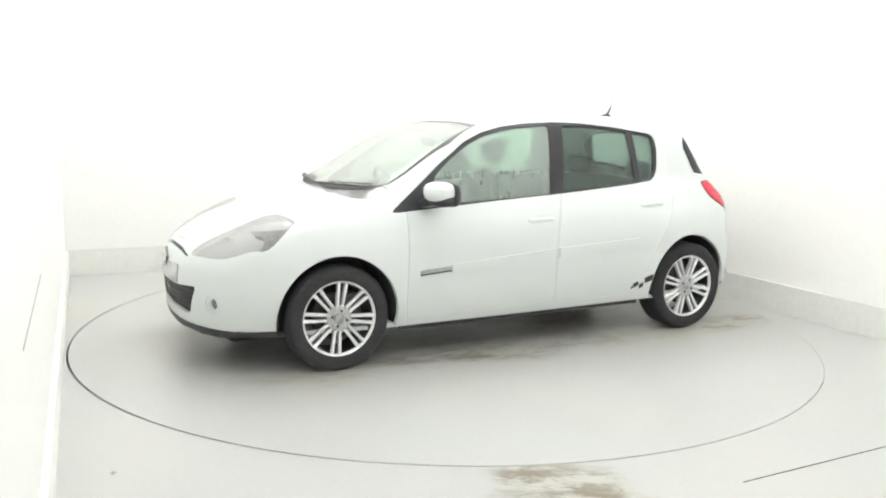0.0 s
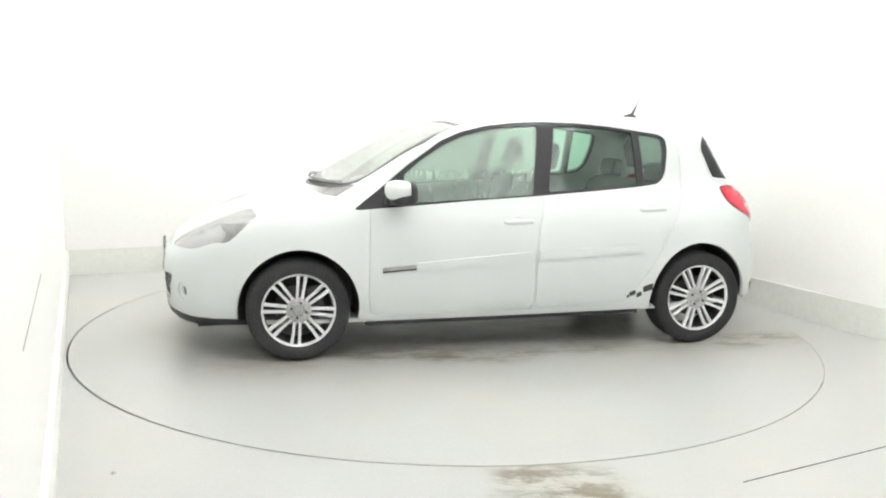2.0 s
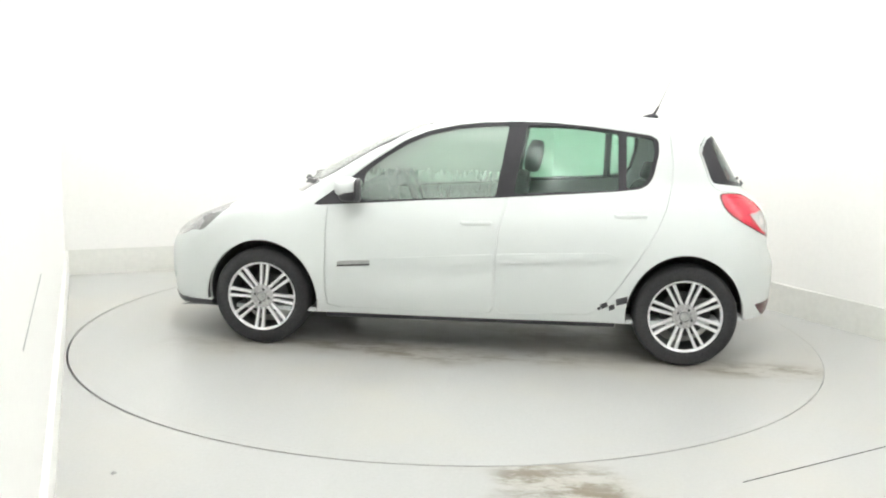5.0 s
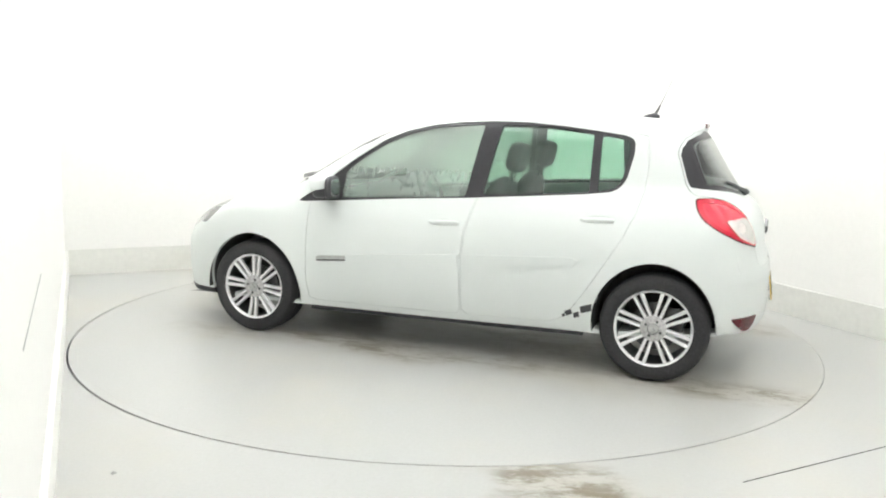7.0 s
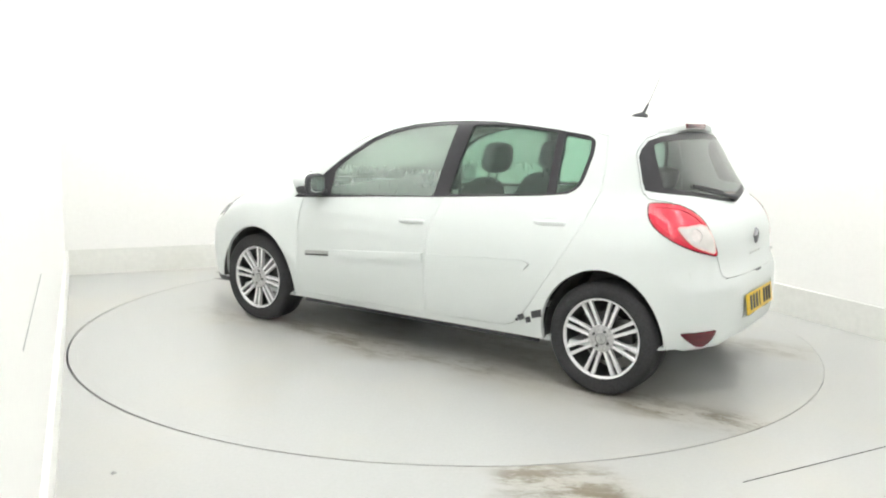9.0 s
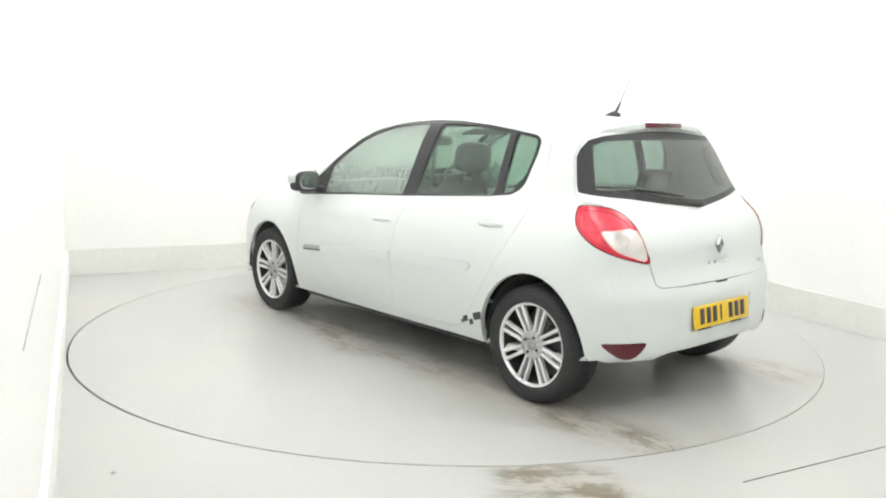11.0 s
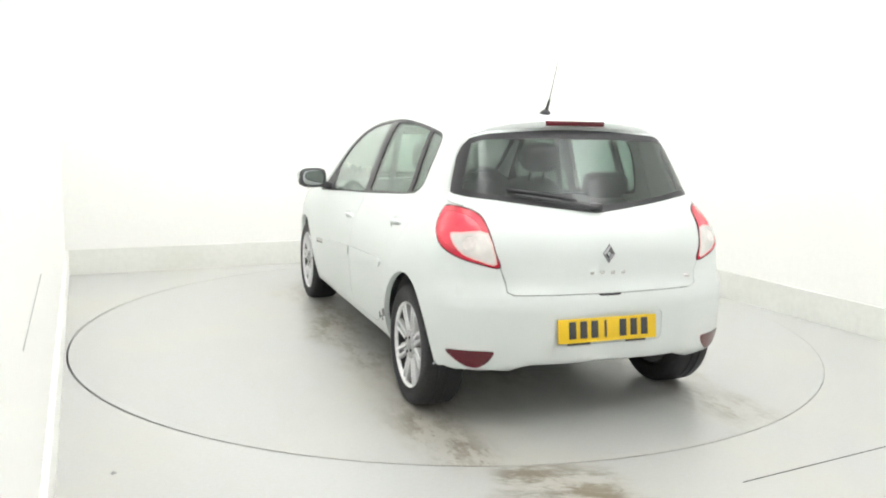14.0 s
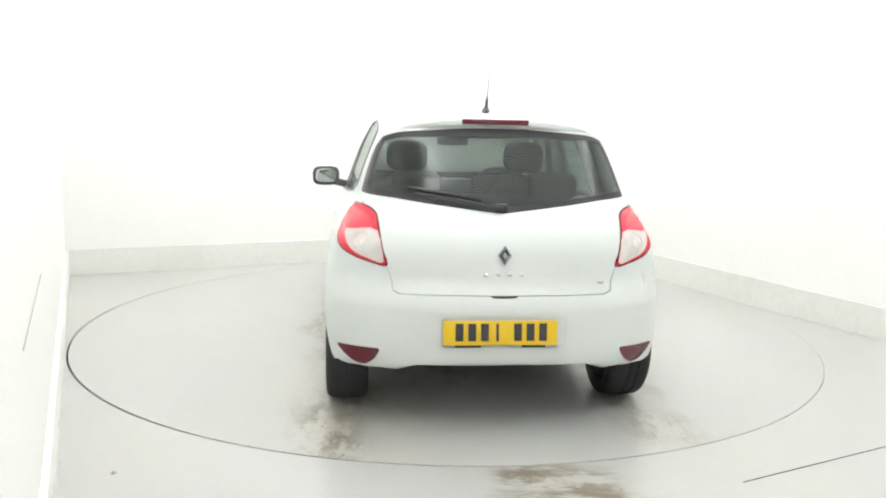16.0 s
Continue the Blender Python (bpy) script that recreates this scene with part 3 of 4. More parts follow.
FRONT_BUMPER = [(2.3, 0.0), (1.50, 0.0), (1.50, 0.52), (1.62, 0.60), (1.76, 0.672), (1.88, 0.632), (1.97, 0.628), (2.3, 0.628)]
REAR_BUMPER = [(-2.3, 0.0), (-1.45, 0.0), (-1.45, 0.62), (-1.66, 0.63), (-2.3, 0.632)]
LIP = [(2.3, 0.1), (1.55, 0.1), (1.55, 0.252), (1.9, 0.250), (2.3, 0.256)]
BONNET = [(1.99, -0.1), (1.98, 0.20), (1.945, 0.30), (1.88, 0.325), (1.75, 0.40), (1.56, 0.44), (1.45, 0.61), (1.2, 0.655), (1.06, 0.672), (1.125, 0.56), (1.18, 0.35), (1.206, 0.1), (1.212, -0.1)]
COWL = [(1.212, -0.1), (1.206, 0.1), (1.18, 0.35), (1.125, 0.56), (1.06, 0.668), (0.94, 0.668), (1.03, 0.55), (1.10, 0.36), (1.14, 0.1), (1.14, -0.1)]


def lay_panels():
    near = lambda c: c.y > 0.35
    tail = lambda c: c.x < -1.25
    nose = lambda c: c.x > 1.3
    ring = [(0.364 * math.cos(k * math.pi / 32), 0.364 * math.sin(k * math.pi / 32)) for k in range(64)]
    clip(FRONT_BUMPER, "front_bumper", X, Z, nose)
    clip(LIP, "bumper_lip", X, Z, nose)
    clip(REAR_BUMPER, "rear_bumper", X, Z, tail)
    seam(BONNET, "bonnet", X, Y, lambda c: c.x > 0.9 and c.z > 0.66, 0.0015, ["body"])
    clip(COWL, "cowl", X, Y, lambda c: c.x > 0.8 and c.z > 0.9, ["body", "gap"])
    seam(TAILGATE, "tailgate", (0.7071, 0.7071, 0), Z, tail, 0.0032)
    seam(FRONT_DOOR, "front_door", X, Z, near)
    seam(REAR_DOOR, "rear_door", X, Z, near)
    clip(rounded(SIDE_WINDOW, 0.022, 3), "surround", X, Z, near)
    clip(rounded(FRONT_GLASS, 0.022, 3), "front_window", X, Z, near)
    clip(rounded(REAR_GLASS, 0.022, 3), "rear_window", X, Z, near)
    clip(rounded(QUARTER_GLASS, 0.022, 3), "quarter_window", X, Z, near)
    clip(WINDSCREEN, "screen_edge", Y, Z, lambda c: 0.2 < c.x < 1.3)
    inner = [(max(-0.1, a), b + (0.015 if b > 1.33 else 0.0)) for a, b in grow(WINDSCREEN, -0.022)]
    clip(inner, "windscreen", Y, Z, lambda c: 0.2 < c.x < 1.3)
    clip(BACK_WINDOW, "rear_edge", (0.7071, 0.7071, 0), Z, tail)
    # border widened: black stands for spoiler shade above and dark cabin at the sides
    inner = [(min(a, -0.620 - 0.12 * max(0.0, 1.20 - b)), min(b, 1.342)) for a, b in grow(BACK_WINDOW, -0.024)]
    clip(inner, "rear_screen", (0.7071, 0.7071, 0), Z, tail)
    clip(curved(TAIL_LAMP), "lamp_rim", (0.7071, 0.7071, 0), Z, lambda c: c.x < -1.3 and c.y > 0.4)
    clip(grow(curved(TAIL_LAMP), -0.0065), "tail_lamp", (0.7071, 0.7071, 0), Z, lambda c: c.x < -1.3 and c.y > 0.4)
    clip(grow(curved(TAIL_LAMP), -0.026), "lamp_core", (0.7071, 0.7071, 0), Z, lambda c: c.x < -1.3 and c.y > 0.4)
    clip(curved(TAIL_CLEAR, 3), "clear_rim", (0.7071, 0.7071, 0), Z, lambda c: c.x < -1.3 and c.y > 0.4)
    clip(grow(curved(TAIL_CLEAR, 3), -0.007), "clear_section", (0.7071, 0.7071, 0), Z, lambda c: c.x < -1.3 and c.y > 0.4)
    clip([(-0.748 + 0.032 * math.cos(k * math.pi / 8), 0.872 + 0.030 * math.sin(k * math.pi / 8)) for k in range(16)], "lamp_bulb", (0.7071, 0.7071, 0), Z, lambda c: c.x < -1.3 and c.y > 0.4, ["clear_section"])
    clip(rounded(REFLECTOR, 0.02, 3), "reflector", Y, Z, lambda c: c.x < -1.66)
    clip([(-0.1, 0.410), (0.270, 0.410), (0.284, 0.425), (0.284, 0.535), (0.270, 0.552), (-0.1, 0.552)], "plate_recess", Y, Z, tail, ["rear_bumper"])
    clip(rounded(GRILLE, 0.02, 3), "grille", Y, Z, nose)
    clip(SLIT, "upper_grille", Y, Z, nose)
    fog = [(0.582 + 0.020 * math.cos(k * math.pi / 12), 0.393 + 0.030 * math.sin(k * math.pi / 12)) for k in range(24)]
    clip([(0.575 + (a - 0.582) * 2.0, 0.393 + (b - 0.393) * 1.7) for a, b in fog], "fog_ring", Y, Z, nose)
    clip(fog, "fog_lamp", Y, Z, nose)
    u = Vector((-0.885, 0.466, 0)).normalized()
    clip(curved([(Vector(p).dot(u), p[2]) for p in HEAD_LAMP], 3), "head_lamp", u, Z, lambda c: c.x > 1.3 and c.y > 0.2 and c.z > 0.55)
    clip([(Vector(p).dot(u), p[2]) for p in LAMP_CORNER], "lamp_corner", u, Z, lambda c: c.x > 1.3 and c.y > 0.2 and c.z > 0.55, ["head_lamp"])
    for x, wx, wz in ((1.285, 0.966, 1.0), (-1.280, 0.935, 1.022)):
        clip([(x + a * wx, 0.298 + b * wz) for a, b in ring], "hole", X, Z, lambda c: c.y > 0.45)
    # rubbing strips
    clip([(0.80, 0.520), (0.80, 0.548), (0.78, 0.553), (0.60, 0.566), (0.60, 0.534)], "strip_badge", X, Z, near, ["front_door"])
    clip([(0.80, 0.520), (0.80, 0.529), (0.60, 0.543), (0.60, 0.534)], "badge_edge", X, Z, near, ["strip_badge"])
    clip([(0.596, 0.530), (0.596, 0.575), (-0.14, 0.632), (-0.14, 0.572)], "strip_front", X, Z, near, ["front_door"])
    clip([(-0.172, 0.574), (-0.172, 0.634), (-0.82, 0.668), (-0.86, 0.652), (-0.83, 0.618)], "strip_rear", X, Z, near, ["rear_door"])
    # chequered flag sticker
    for q in ([(-0.880, 0.393), (-0.947, 0.415), (-0.947, 0.373), (-0.886, 0.353)], [(-0.79, 0.356), (-0.829, 0.372), (-0.838, 0.345), (-0.803, 0.326)], [(-0.842, 0.350), (-0.873, 0.362), (-0.879, 0.332), (-0.846, 0.318)], [(-0.775, 0.335), (-0.795, 0.343), (-0.797, 0.325), (-0.78, 0.318)]):
        clip(q, "sticker", X, Z, near)
    # handle recesses
    for name, xc, zc in (("front_door", -0.04, 0.81), ("rear_door", -0.945, 0.878)):
        clip([(xc + 0.055 * math.cos(k * math.pi / 10), zc + 0.028 * math.sin(k * math.pi / 10)) for k in range(20)], "handle_cup_" + name[:5], X, Z, near)


lay_panels()


def wheel_parts(car):
    """One road wheel, its axis along y, outer face at +y; then four of them."""
    R, r = 0.303, 0.212
    tyre_prof = [(r, -0.085), (r + 0.012, -0.098), (0.26, -0.104), (0.288, -0.098), (0.300, -0.080), (R, -0.04), (R, -0.012), (R - 0.006, -0.010), (R - 0.006, -0.004), (R, -0.002), (R, 0.03), (R - 0.005, 0.032), (R - 0.005, 0.038), (R - 0.0005, 0.040),
                 (0.300, 0.078), (0.291, 0.094), (0.284, 0.099), (0.27, 0.103), (0.25, 0.104), (r + 0.014, 0.099), (r + 0.003, 0.092), (r - 0.004, 0.085), (r - 0.012, 0.0)]
    tyre = finish(lathe(tyre_prof, 72), "tyre", RUBBER, 50)
    barrel = finish(join(lathe([(0.205, -0.085), (0.208, 0.08), (0.200, 0.08), (0.196, -0.085)], 48), lathe([(0.004, -0.01), (0.135, -0.01), (0.135, 0.012), (0.004, 0.012)], 40),
                         box(0.09, 0.05, 0.14, 0.015, Matrix.Translation((-0.11, 0.01, 0.03)))), "wheel", DARKMETAL, 40)
    # rim: outer lip, eight twin spokes and the hub disc
    bms = [lathe([(0.200, 0.076), (0.206, 0.092), (0.214, 0.097), (0.217, 0.092), (0.212, 0.078), (0.203, 0.064)], 64)]
    hub = finish(lathe([(0.003, 0.050), (0.05, 0.050), (0.066, 0.056), (0.077, 0.068), (0.073, 0.082), (0.056, 0.088), (0.034, 0.088), (0.030, 0.084), (0.003, 0.084)], 40), "hub", HUB, 40)
    for k in range(8):
        for s in (-1, 1):
            a = 2 * math.pi * (k + 0.5) / 8
            bm = bmesh.new()
            rows = []
            for rr, h, w in ((0.055, 0.082, 0.0092), (0.10, 0.083, 0.0088), (0.16, 0.088, 0.0090), (0.206, 0.090, 0.0110)):
                off = s * (0.0140 + 0.008 * (rr - 0.055) / 0.15)
                rows.append([bm.verts.new((rr, h + dh, off + dz)) for dz, dh in ((-w, -0.025), (-w, -0.004), (-w * 0.6, 0), (w * 0.6, 0), (w, -0.004), (w, -0.025))])
            for p, q in zip(rows, rows[1:]):
                for i in range(6):
                    j = (i + 1) % 6
                    bm.faces.new((p[i], p[j], q[j], q[i]))
            bm.faces.new(rows[0])
            bm.faces.new(rows[-1][::-1])
            bm.transform(Matrix.Rotation(a, 4, "Y"))
            bms.append(bm)
    rim = finish(join(*bms), "rim", ALLOY, 40)
    cap = finish(join(lathe([(0.0005, 0.080), (0.028, 0.080), (0.029, 0.088), (0.024, 0.092), (0.0005, 0.093)], 24), box(0.010, 0.004, 0.026, 0.001, Matrix.Translation((0, 0.094, 0)) @ Matrix.Rotation(0.4, 4, "Y"))), "centre_cap", BADGE, 40)
    bolt = finish(cyl(0.0075, 0.0075, 0.012, 6, Matrix.Rotation(radians(90), 4, "X")), "wheel_bolt", BLACK)
    for x in (1.2875, -1.2875):
        for s in (1, -1):
            base = new("wheel", barrel)
            base.parent = car
            base.matrix_basis = pose(x, s * 0.705, 0.303, 0, 17 if x > 0 else 5, 0 if s > 0 else 180)
            for name, me, label in (("tyre", tyre, "black rubber tyre"), ("rim", rim, "silver alloy rim with twin spokes"), ("hub", hub, "dull grey hub disc"), ("centre_cap", cap, "")):
                ob = new(name, me)
                ob.parent = base
                tagged(ob, label)
            for k in range(4):
                a = 2 * math.pi * (k + 0.35) / 4
                ob = new("wheel_bolt", bolt)
                ob.parent = base
                ob.matrix_basis = pose(0.045 * math.cos(a), 0.088, 0.045 * math.sin(a))


def rod(points, r, segs=8):
    """A bent round bar through the points."""
    bm = bmesh.new()
    rings = []
    pts = [Vector(p) for p in points]
    for i, p in enumerate(pts):
        d = (pts[min(i + 1, len(pts) - 1)] - pts[max(i - 1, 0)]).normalized()
        a = d.cross(Vector((0.3, 0.9, 0.2))).normalized()
        b = d.cross(a)
        rr = r[i] if isinstance(r, (list, tuple)) else r
        rings.append([bm.verts.new(p + (a * math.cos(2 * math.pi * k / segs) + b * math.sin(2 * math.pi * k / segs)) * rr) for k in range(segs)])
    for p, q in zip(rings, rings[1:]):
        for k in range(segs):
            bm.faces.new((p[k], p[(k + 1) % segs], q[(k + 1) % segs], q[k]))
    bm.faces.new(rings[0][::-1])
    bm.faces.new(rings[-1])
    return bm


def cushion(sx, sy, sz, m, e=5):
    """A soft rounded block."""
    bm = bmesh.new()
    bmesh.ops.create_cube(bm, size=1)
    bmesh.ops.subdivide_edges(bm, edges=bm.edges[:], cuts=5, use_grid_fill=True)
    for v in bm.verts:
        c = v.co * 2
        ln = (abs(c.x) ** e + abs(c.y) ** e + abs(c.z) ** e) ** (1 / e)
        v.co = c * (max(abs(c.x), abs(c.y), abs(c.z)) / ln) * 0.5
    bmesh.ops.scale(bm, vec=(sx, sy, sz), verts=bm.verts)
    bm.transform(m)
    return bm


def skin_at(y, z, x0, step):
    """x of the skin at (y, z), going from x0 in steps towards it."""
    x = x0
    for _ in range(400):
        if body_field(np.array([[x, y, z]]))[0] < 0:
            return x
        x += step
    return x0


def flank_at(x, z):
    """y of the skin on the flank at (x, z)."""
    y = 0.95
    while y > 0.3 and body_field(np.array([[x, y, z]]))[0] > 0:
        y -= 0.002
    return y


def seats(car):
    for y in (0.36, -0.36):
        seat = part("front_seat", cushion(0.50, 0.50, 0.20, pose(0.12, y, 0.50, 0, -8, 0)), CLOTH, car, "dark grey cloth front seat")
        part("backrest", join(cushion(0.16, 0.48, 0.60, pose(-0.21, y, 0.78, 0, -16, 0), 3.0), cushion(0.12, 0.10, 0.44, pose(-0.18, y + 0.21, 0.72, 0, -16, 0)), cushion(0.12, 0.10, 0.44, pose(-0.18, y - 0.21, 0.72, 0, -16, 0))), CLOTH, seat)
        part("headrest", join(cushion(0.11, 0.25, 0.185, pose(-0.365, y, 1.195, 0, -12, 0), 3.5), rod([(-0.30, y + 0.05, 0.96), (-0.35, y + 0.05, 1.14)], 0.007), rod([(-0.30, y - 0.05, 0.96), (-0.35, y - 0.05, 1.14)], 0.007)), CLOTH, seat)
    bench = part("rear_bench", cushion(0.52, 1.24, 0.20, pose(-0.70, 0, 0.50, 0, -6, 0)), CLOTH, car, "dark grey cloth rear bench")
    part("backrest", cushion(0.16, 1.24, 0.56, pose(-1.06, 0, 0.76, 0, -20, 0)), CLOTH, bench)
    for y in (0.36, -0.36):
        part("headrest", cushion(0.10, 0.25, 0.13, pose(-1.17, y, 1.085, 0, -15, 0)), CLOTH, bench)


def cabin(car):
    dash = part("dashboard", join(cushion(0.46, 1.34, 0.30, pose(0.86, 0, 0.80, 0, 14, 0)), cushion(0.30, 0.30, 0.42, pose(0.66, 0, 0.62, 0, 10, 0)), cushion(0.22, 0.36, 0.10, pose(0.72, -0.36, 0.955, 0, 10, 0))), TRIM, car, "dark grey moulded dashboard")
    ring = [(0, 0.185 * math.cos(k * math.pi / 16), 0.185 * math.sin(k * math.pi / 16)) for k in range(33)]
    wheel = join(rod(ring, 0.015), cushion(0.05, 0.14, 0.12, pose(0.02, 0, 0)), box(0.02, 0.34, 0.03, 0.005, pose(0.012, 0, 0.01)), box(0.02, 0.03, 0.17, 0.005, pose(0.012, 0, -0.09)))
    wheel.transform(pose(0.50, -0.36, 0.90, 0, 22, 0))
    part("steering_wheel", wheel, BLACK, dash, "black steering wheel")
    mirror = join(cushion(0.03, 0.22, 0.065, pose(0.36, 0, 1.27, 0, 10, 0)), rod([(0.37, 0, 1.30), (0.40, 0, 1.37)], 0.01))
    part("cabin_mirror", mirror, BLACK, car)
    part("parcel_shelf", cushion(0.46, 1.16, 0.035, pose(-1.42, 0, 0.955, 0, -3, 0)), TRIM, car, "dark grey parcel shelf")
    for s in (1, -1):
        part("sun_visor", box(0.16, 0.40, 0.02, 0.008, pose(0.20, s * 0.33, 1.345, 0, 18, 0)), LINING, car)
        part("seat_belt", join(box(0.004, 0.045, 0.62, 0.0, pose(-0.235, s * 0.575, 1.05, s * 10, 0, 20))), BLACK, car)
    # floor and underside
    bm = bmesh.new()
    rows = []
    for x in np.linspace(-1.72, 1.86, 24):
        z = float(FLOOR_Z(x))
        rows.append([(float(x), y, z + (-0.010 if abs(y) < 0.6 else 0.006) + (0.04 if x < -1.4 else 0.0)) for y in (-0.70, -0.58, -0.2, 0, 0.2, 0.58, 0.70)])
    lo = [[bm.verts.new(p) for p in r] for r in rows]
    hi = [[bm.verts.new((p[0], p[1], p[2] + 0.05)) for p in r] for r in rows]
    for g, flip in ((lo, 1), (hi, 0)):
        for a, b in zip(g, g[1:]):
            for k in range(6):
                bm.faces.new((a[k], a[k + 1], b[k + 1], b[k]))
    part("underbody", bm, LINER, car, "black underbody")
    part("rear_axle", join(rod([(-1.22, -0.6, 0.27), (-1.22, 0.6, 0.27)], 0.035, 12), cyl(0.09, 0.09, 0.42, 20, pose(-1.60, -0.25, 0.36, 90, 0, 0))), BLACK, car)
    part("exhaust", join(rod([(-1.45, -0.36, 0.31), (-1.62, -0.38, 0.315), (-1.70, -0.38, 0.315)], 0.022, 12), cyl(0.075, 0.075, 0.5, 20, pose(-1.50, 0.05, 0.35, 90, 0, 0))), BLACK, car, "dark sooty exhaust pipe")


def trim(car, doors, tailgate, bumper):
    # door mirrors
    for s in (1, -1):
        mir = part("door_mirror", join(cushion(0.10, 0.15, 0.05, pose(0.735, s * 0.785, 0.940, s * 12, 0, 0)), cushion(0.135, 0.180, 0.090, pose(0.708, s * 0.885, 0.970, 0, 0, s * 8), 3.0)), BLACK, doors["front_door", s], "black door mirror with white cap")
        part("mirror_cap", cushion(0.150, 0.192, 0.116, pose(0.724, s * 0.885, 1.010, 0, 0, s * 8), 2.8), PAINT, mir, "white mirror cap")
        part("mirror_rim", cushion(0.045, 0.194, 0.138, pose(0.660, s * 0.885, 0.994, 0, 0, s * 8), 3.4), BLACK, mir)
        part("mirror_glass", cushion(0.008, 0.150, 0.102, pose(0.636, s * 0.885, 0.995, 0, 0, s * 8), 3.4), MIRROR, mir, "silver mirror glass")
        # dark seam along the sill
        part("sill_strip", box(1.78, 0.03, 0.03, 0.006, pose(0.0, s * 0.722, 0.207, 0, 0.65, 0)), BLACK, car, "black strip under the sill")
        # handles
        for name, xc, zc in (("front_door", -0.04, 0.812), ("rear_door", -0.945, 0.880)):
            y = flank_at(xc, zc) + 0.004
            part("door_handle", join(cushion(0.185, 0.026, 0.030, pose(xc, s * (y - 0.004), zc, -s * 12, 3.5, 0), 2.8), cushion(0.03, 0.05, 0.024, pose(xc + 0.082, s * (y - 0.022), zc)), cushion(0.03, 0.05, 0.024, pose(xc - 0.082, s * (y - 0.022), zc))), PAINT, doors[name, s], "white pull handle")
    # roof aerial
    aerial = part("aerial", join(rod([(-1.050, 0, 1.455), (-1.085, 0, 1.461), (-1.13, 0, 1.468), (-1.165, 0, 1.464)], [0.004, 0.014, 0.021, 0.010], 12), rod([(-1.135, 0, 1.475), (-1.165, 0, 1.535)], [0.010, 0.006])), BLACK, car, "black roof aerial")
    part("whip", rod([(-1.165, 0, 1.535), (-1.20, 0, 1.62), (-1.24, 0, 1.722)], [0.0024, 0.0018, 0.0012]), BLACK, aerial)
    # roof spoiler with the high brake lamp
    bm = bmesh.new()
    rows = []
    for y in np.linspace(-0.53, 0.53, 29):
        a = abs(y) / 0.53
        x0, x1 = -1.33, -1.452 + 0.095 * a**4
        top0 = float(TOP(x0)) - 0.085 * y * y - 0.006 - 0.022 * a**4
        top1 = 1.427 - 0.15 * y * y - 0.026 * a**6
        low = 0.030 - 0.014 * a**4
        rows.append([bm.verts.new(p) for p in ((x0, y, top0), ((x0 + x1) / 2, y, (top0 + top1) / 2 + 0.003), (x1, y, top1), (x1 - 0.003, y, top1 - low * 0.5), (x1 + 0.002, y, top1 - low), (x0 - 0.03, y, top1 - low - 0.004))])
    for p, q in zip(rows, rows[1:]):
        for k in range(6):
            bm.faces.new((p[k], p[(k + 1) % 6], q[(k + 1) % 6], q[k]))
    bm.faces.new(rows[0])
    bm.faces.new(rows[-1][::-1])
    sp = part("roof_spoiler", bm, PAINT, tailgate, "white roof spoiler", angle=50)
    part("brake_lamp", box(0.02, 0.325, 0.026, 0.004, pose(-1.450, 0, 1.413)), DARKRED, sp, "dark red high brake lamp")
    # rear number plate: writing as plain bars
    tilt = 8
    plate = part("number_plate", box(0.006, 0.52, 0.111, 0.0015, pose(-1.884, 0.018, 0.480, 0, tilt, 0)), YELLOW, bumper, "yellow rear number plate")
    for k in range(7):
        y = 0.205 - 0.0575 * k - (0.035 if k > 3 else 0.0)
        part("plate_bar", box(0.003, 0.012 if k == 3 else 0.036, 0.079, 0.001, pose(-1.8885, y, 0.484, 0, tilt, 0)), BLACK, plate)
    for y0, w in ((0.165, 0.12), (-0.135, 0.11)):
        part("plate_bar", box(0.003, w, 0.012, 0.001, pose(-1.882, y0, 0.418, 0, tilt, 0)), BLACK, plate)
    # tailgate badge, plain diamond, and small lettering as bars
    xb = skin_at(0, 0.823, -2.0, 0.002)
    bm = bmesh.new()
    outer = [(0, 0.045), (0.031, 0), (0, -0.045), (-0.031, 0)]
    inner = [(0, 0.017), (0.011, 0), (0, -0.017), (-0.011, 0)]
    vo = [bm.verts.new((xb - 0.004, a, b)) for a, b in outer]
    vm = [bm.verts.new((xb - 0.014, a * 0.75, b * 0.75)) for a, b in outer]
    vi = [bm.verts.new((xb - 0.004, a, b)) for a, b in inner]
    vb = [bm.verts.new((xb + 0.004, a, b)) for a, b in outer]
    vc = [bm.verts.new((xb + 0.004, a, b)) for a, b in inner]
    for p, q in ((vo, vm), (vm, vi), (vi, vc), (vc, vb), (vb, vo)):
        for k in range(4):
            bm.faces.new((p[k], p[(k + 1) % 4], q[(k + 1) % 4], q[k]))
    bm.transform(Matrix.Translation((-0.006, 0, 0.823)))
    part("badge", bm, DARKCHROME, tailgate, "chrome diamond badge")
    for k in range(4):
        y = 0.085 - 0.055 * k
        part("badge_bar", box(0.003, 0.022, 0.015, 0.001, pose(skin_at(y, 0.735, -2.0, 0.002) - 0.001, y, 0.735)), CHROME, tailgate)
    part("badge_bar", box(0.004, 0.05, 0.018, 0.001, pose(skin_at(-0.44, 0.70, -2.0, 0.002) - 0.001, -0.44, 0.70, 0, 0, -20)), CHROME, tailgate)
    part("tailgate_handle", cushion(0.03, 0.13, 0.014, pose(-1.848, 0, 0.637)), BLACK, tailgate)
    # rear wiper
    def on_screen(y, z, d):
        return Vector((skin_at(y, z, -2.0, 0.002) - d, y, z))

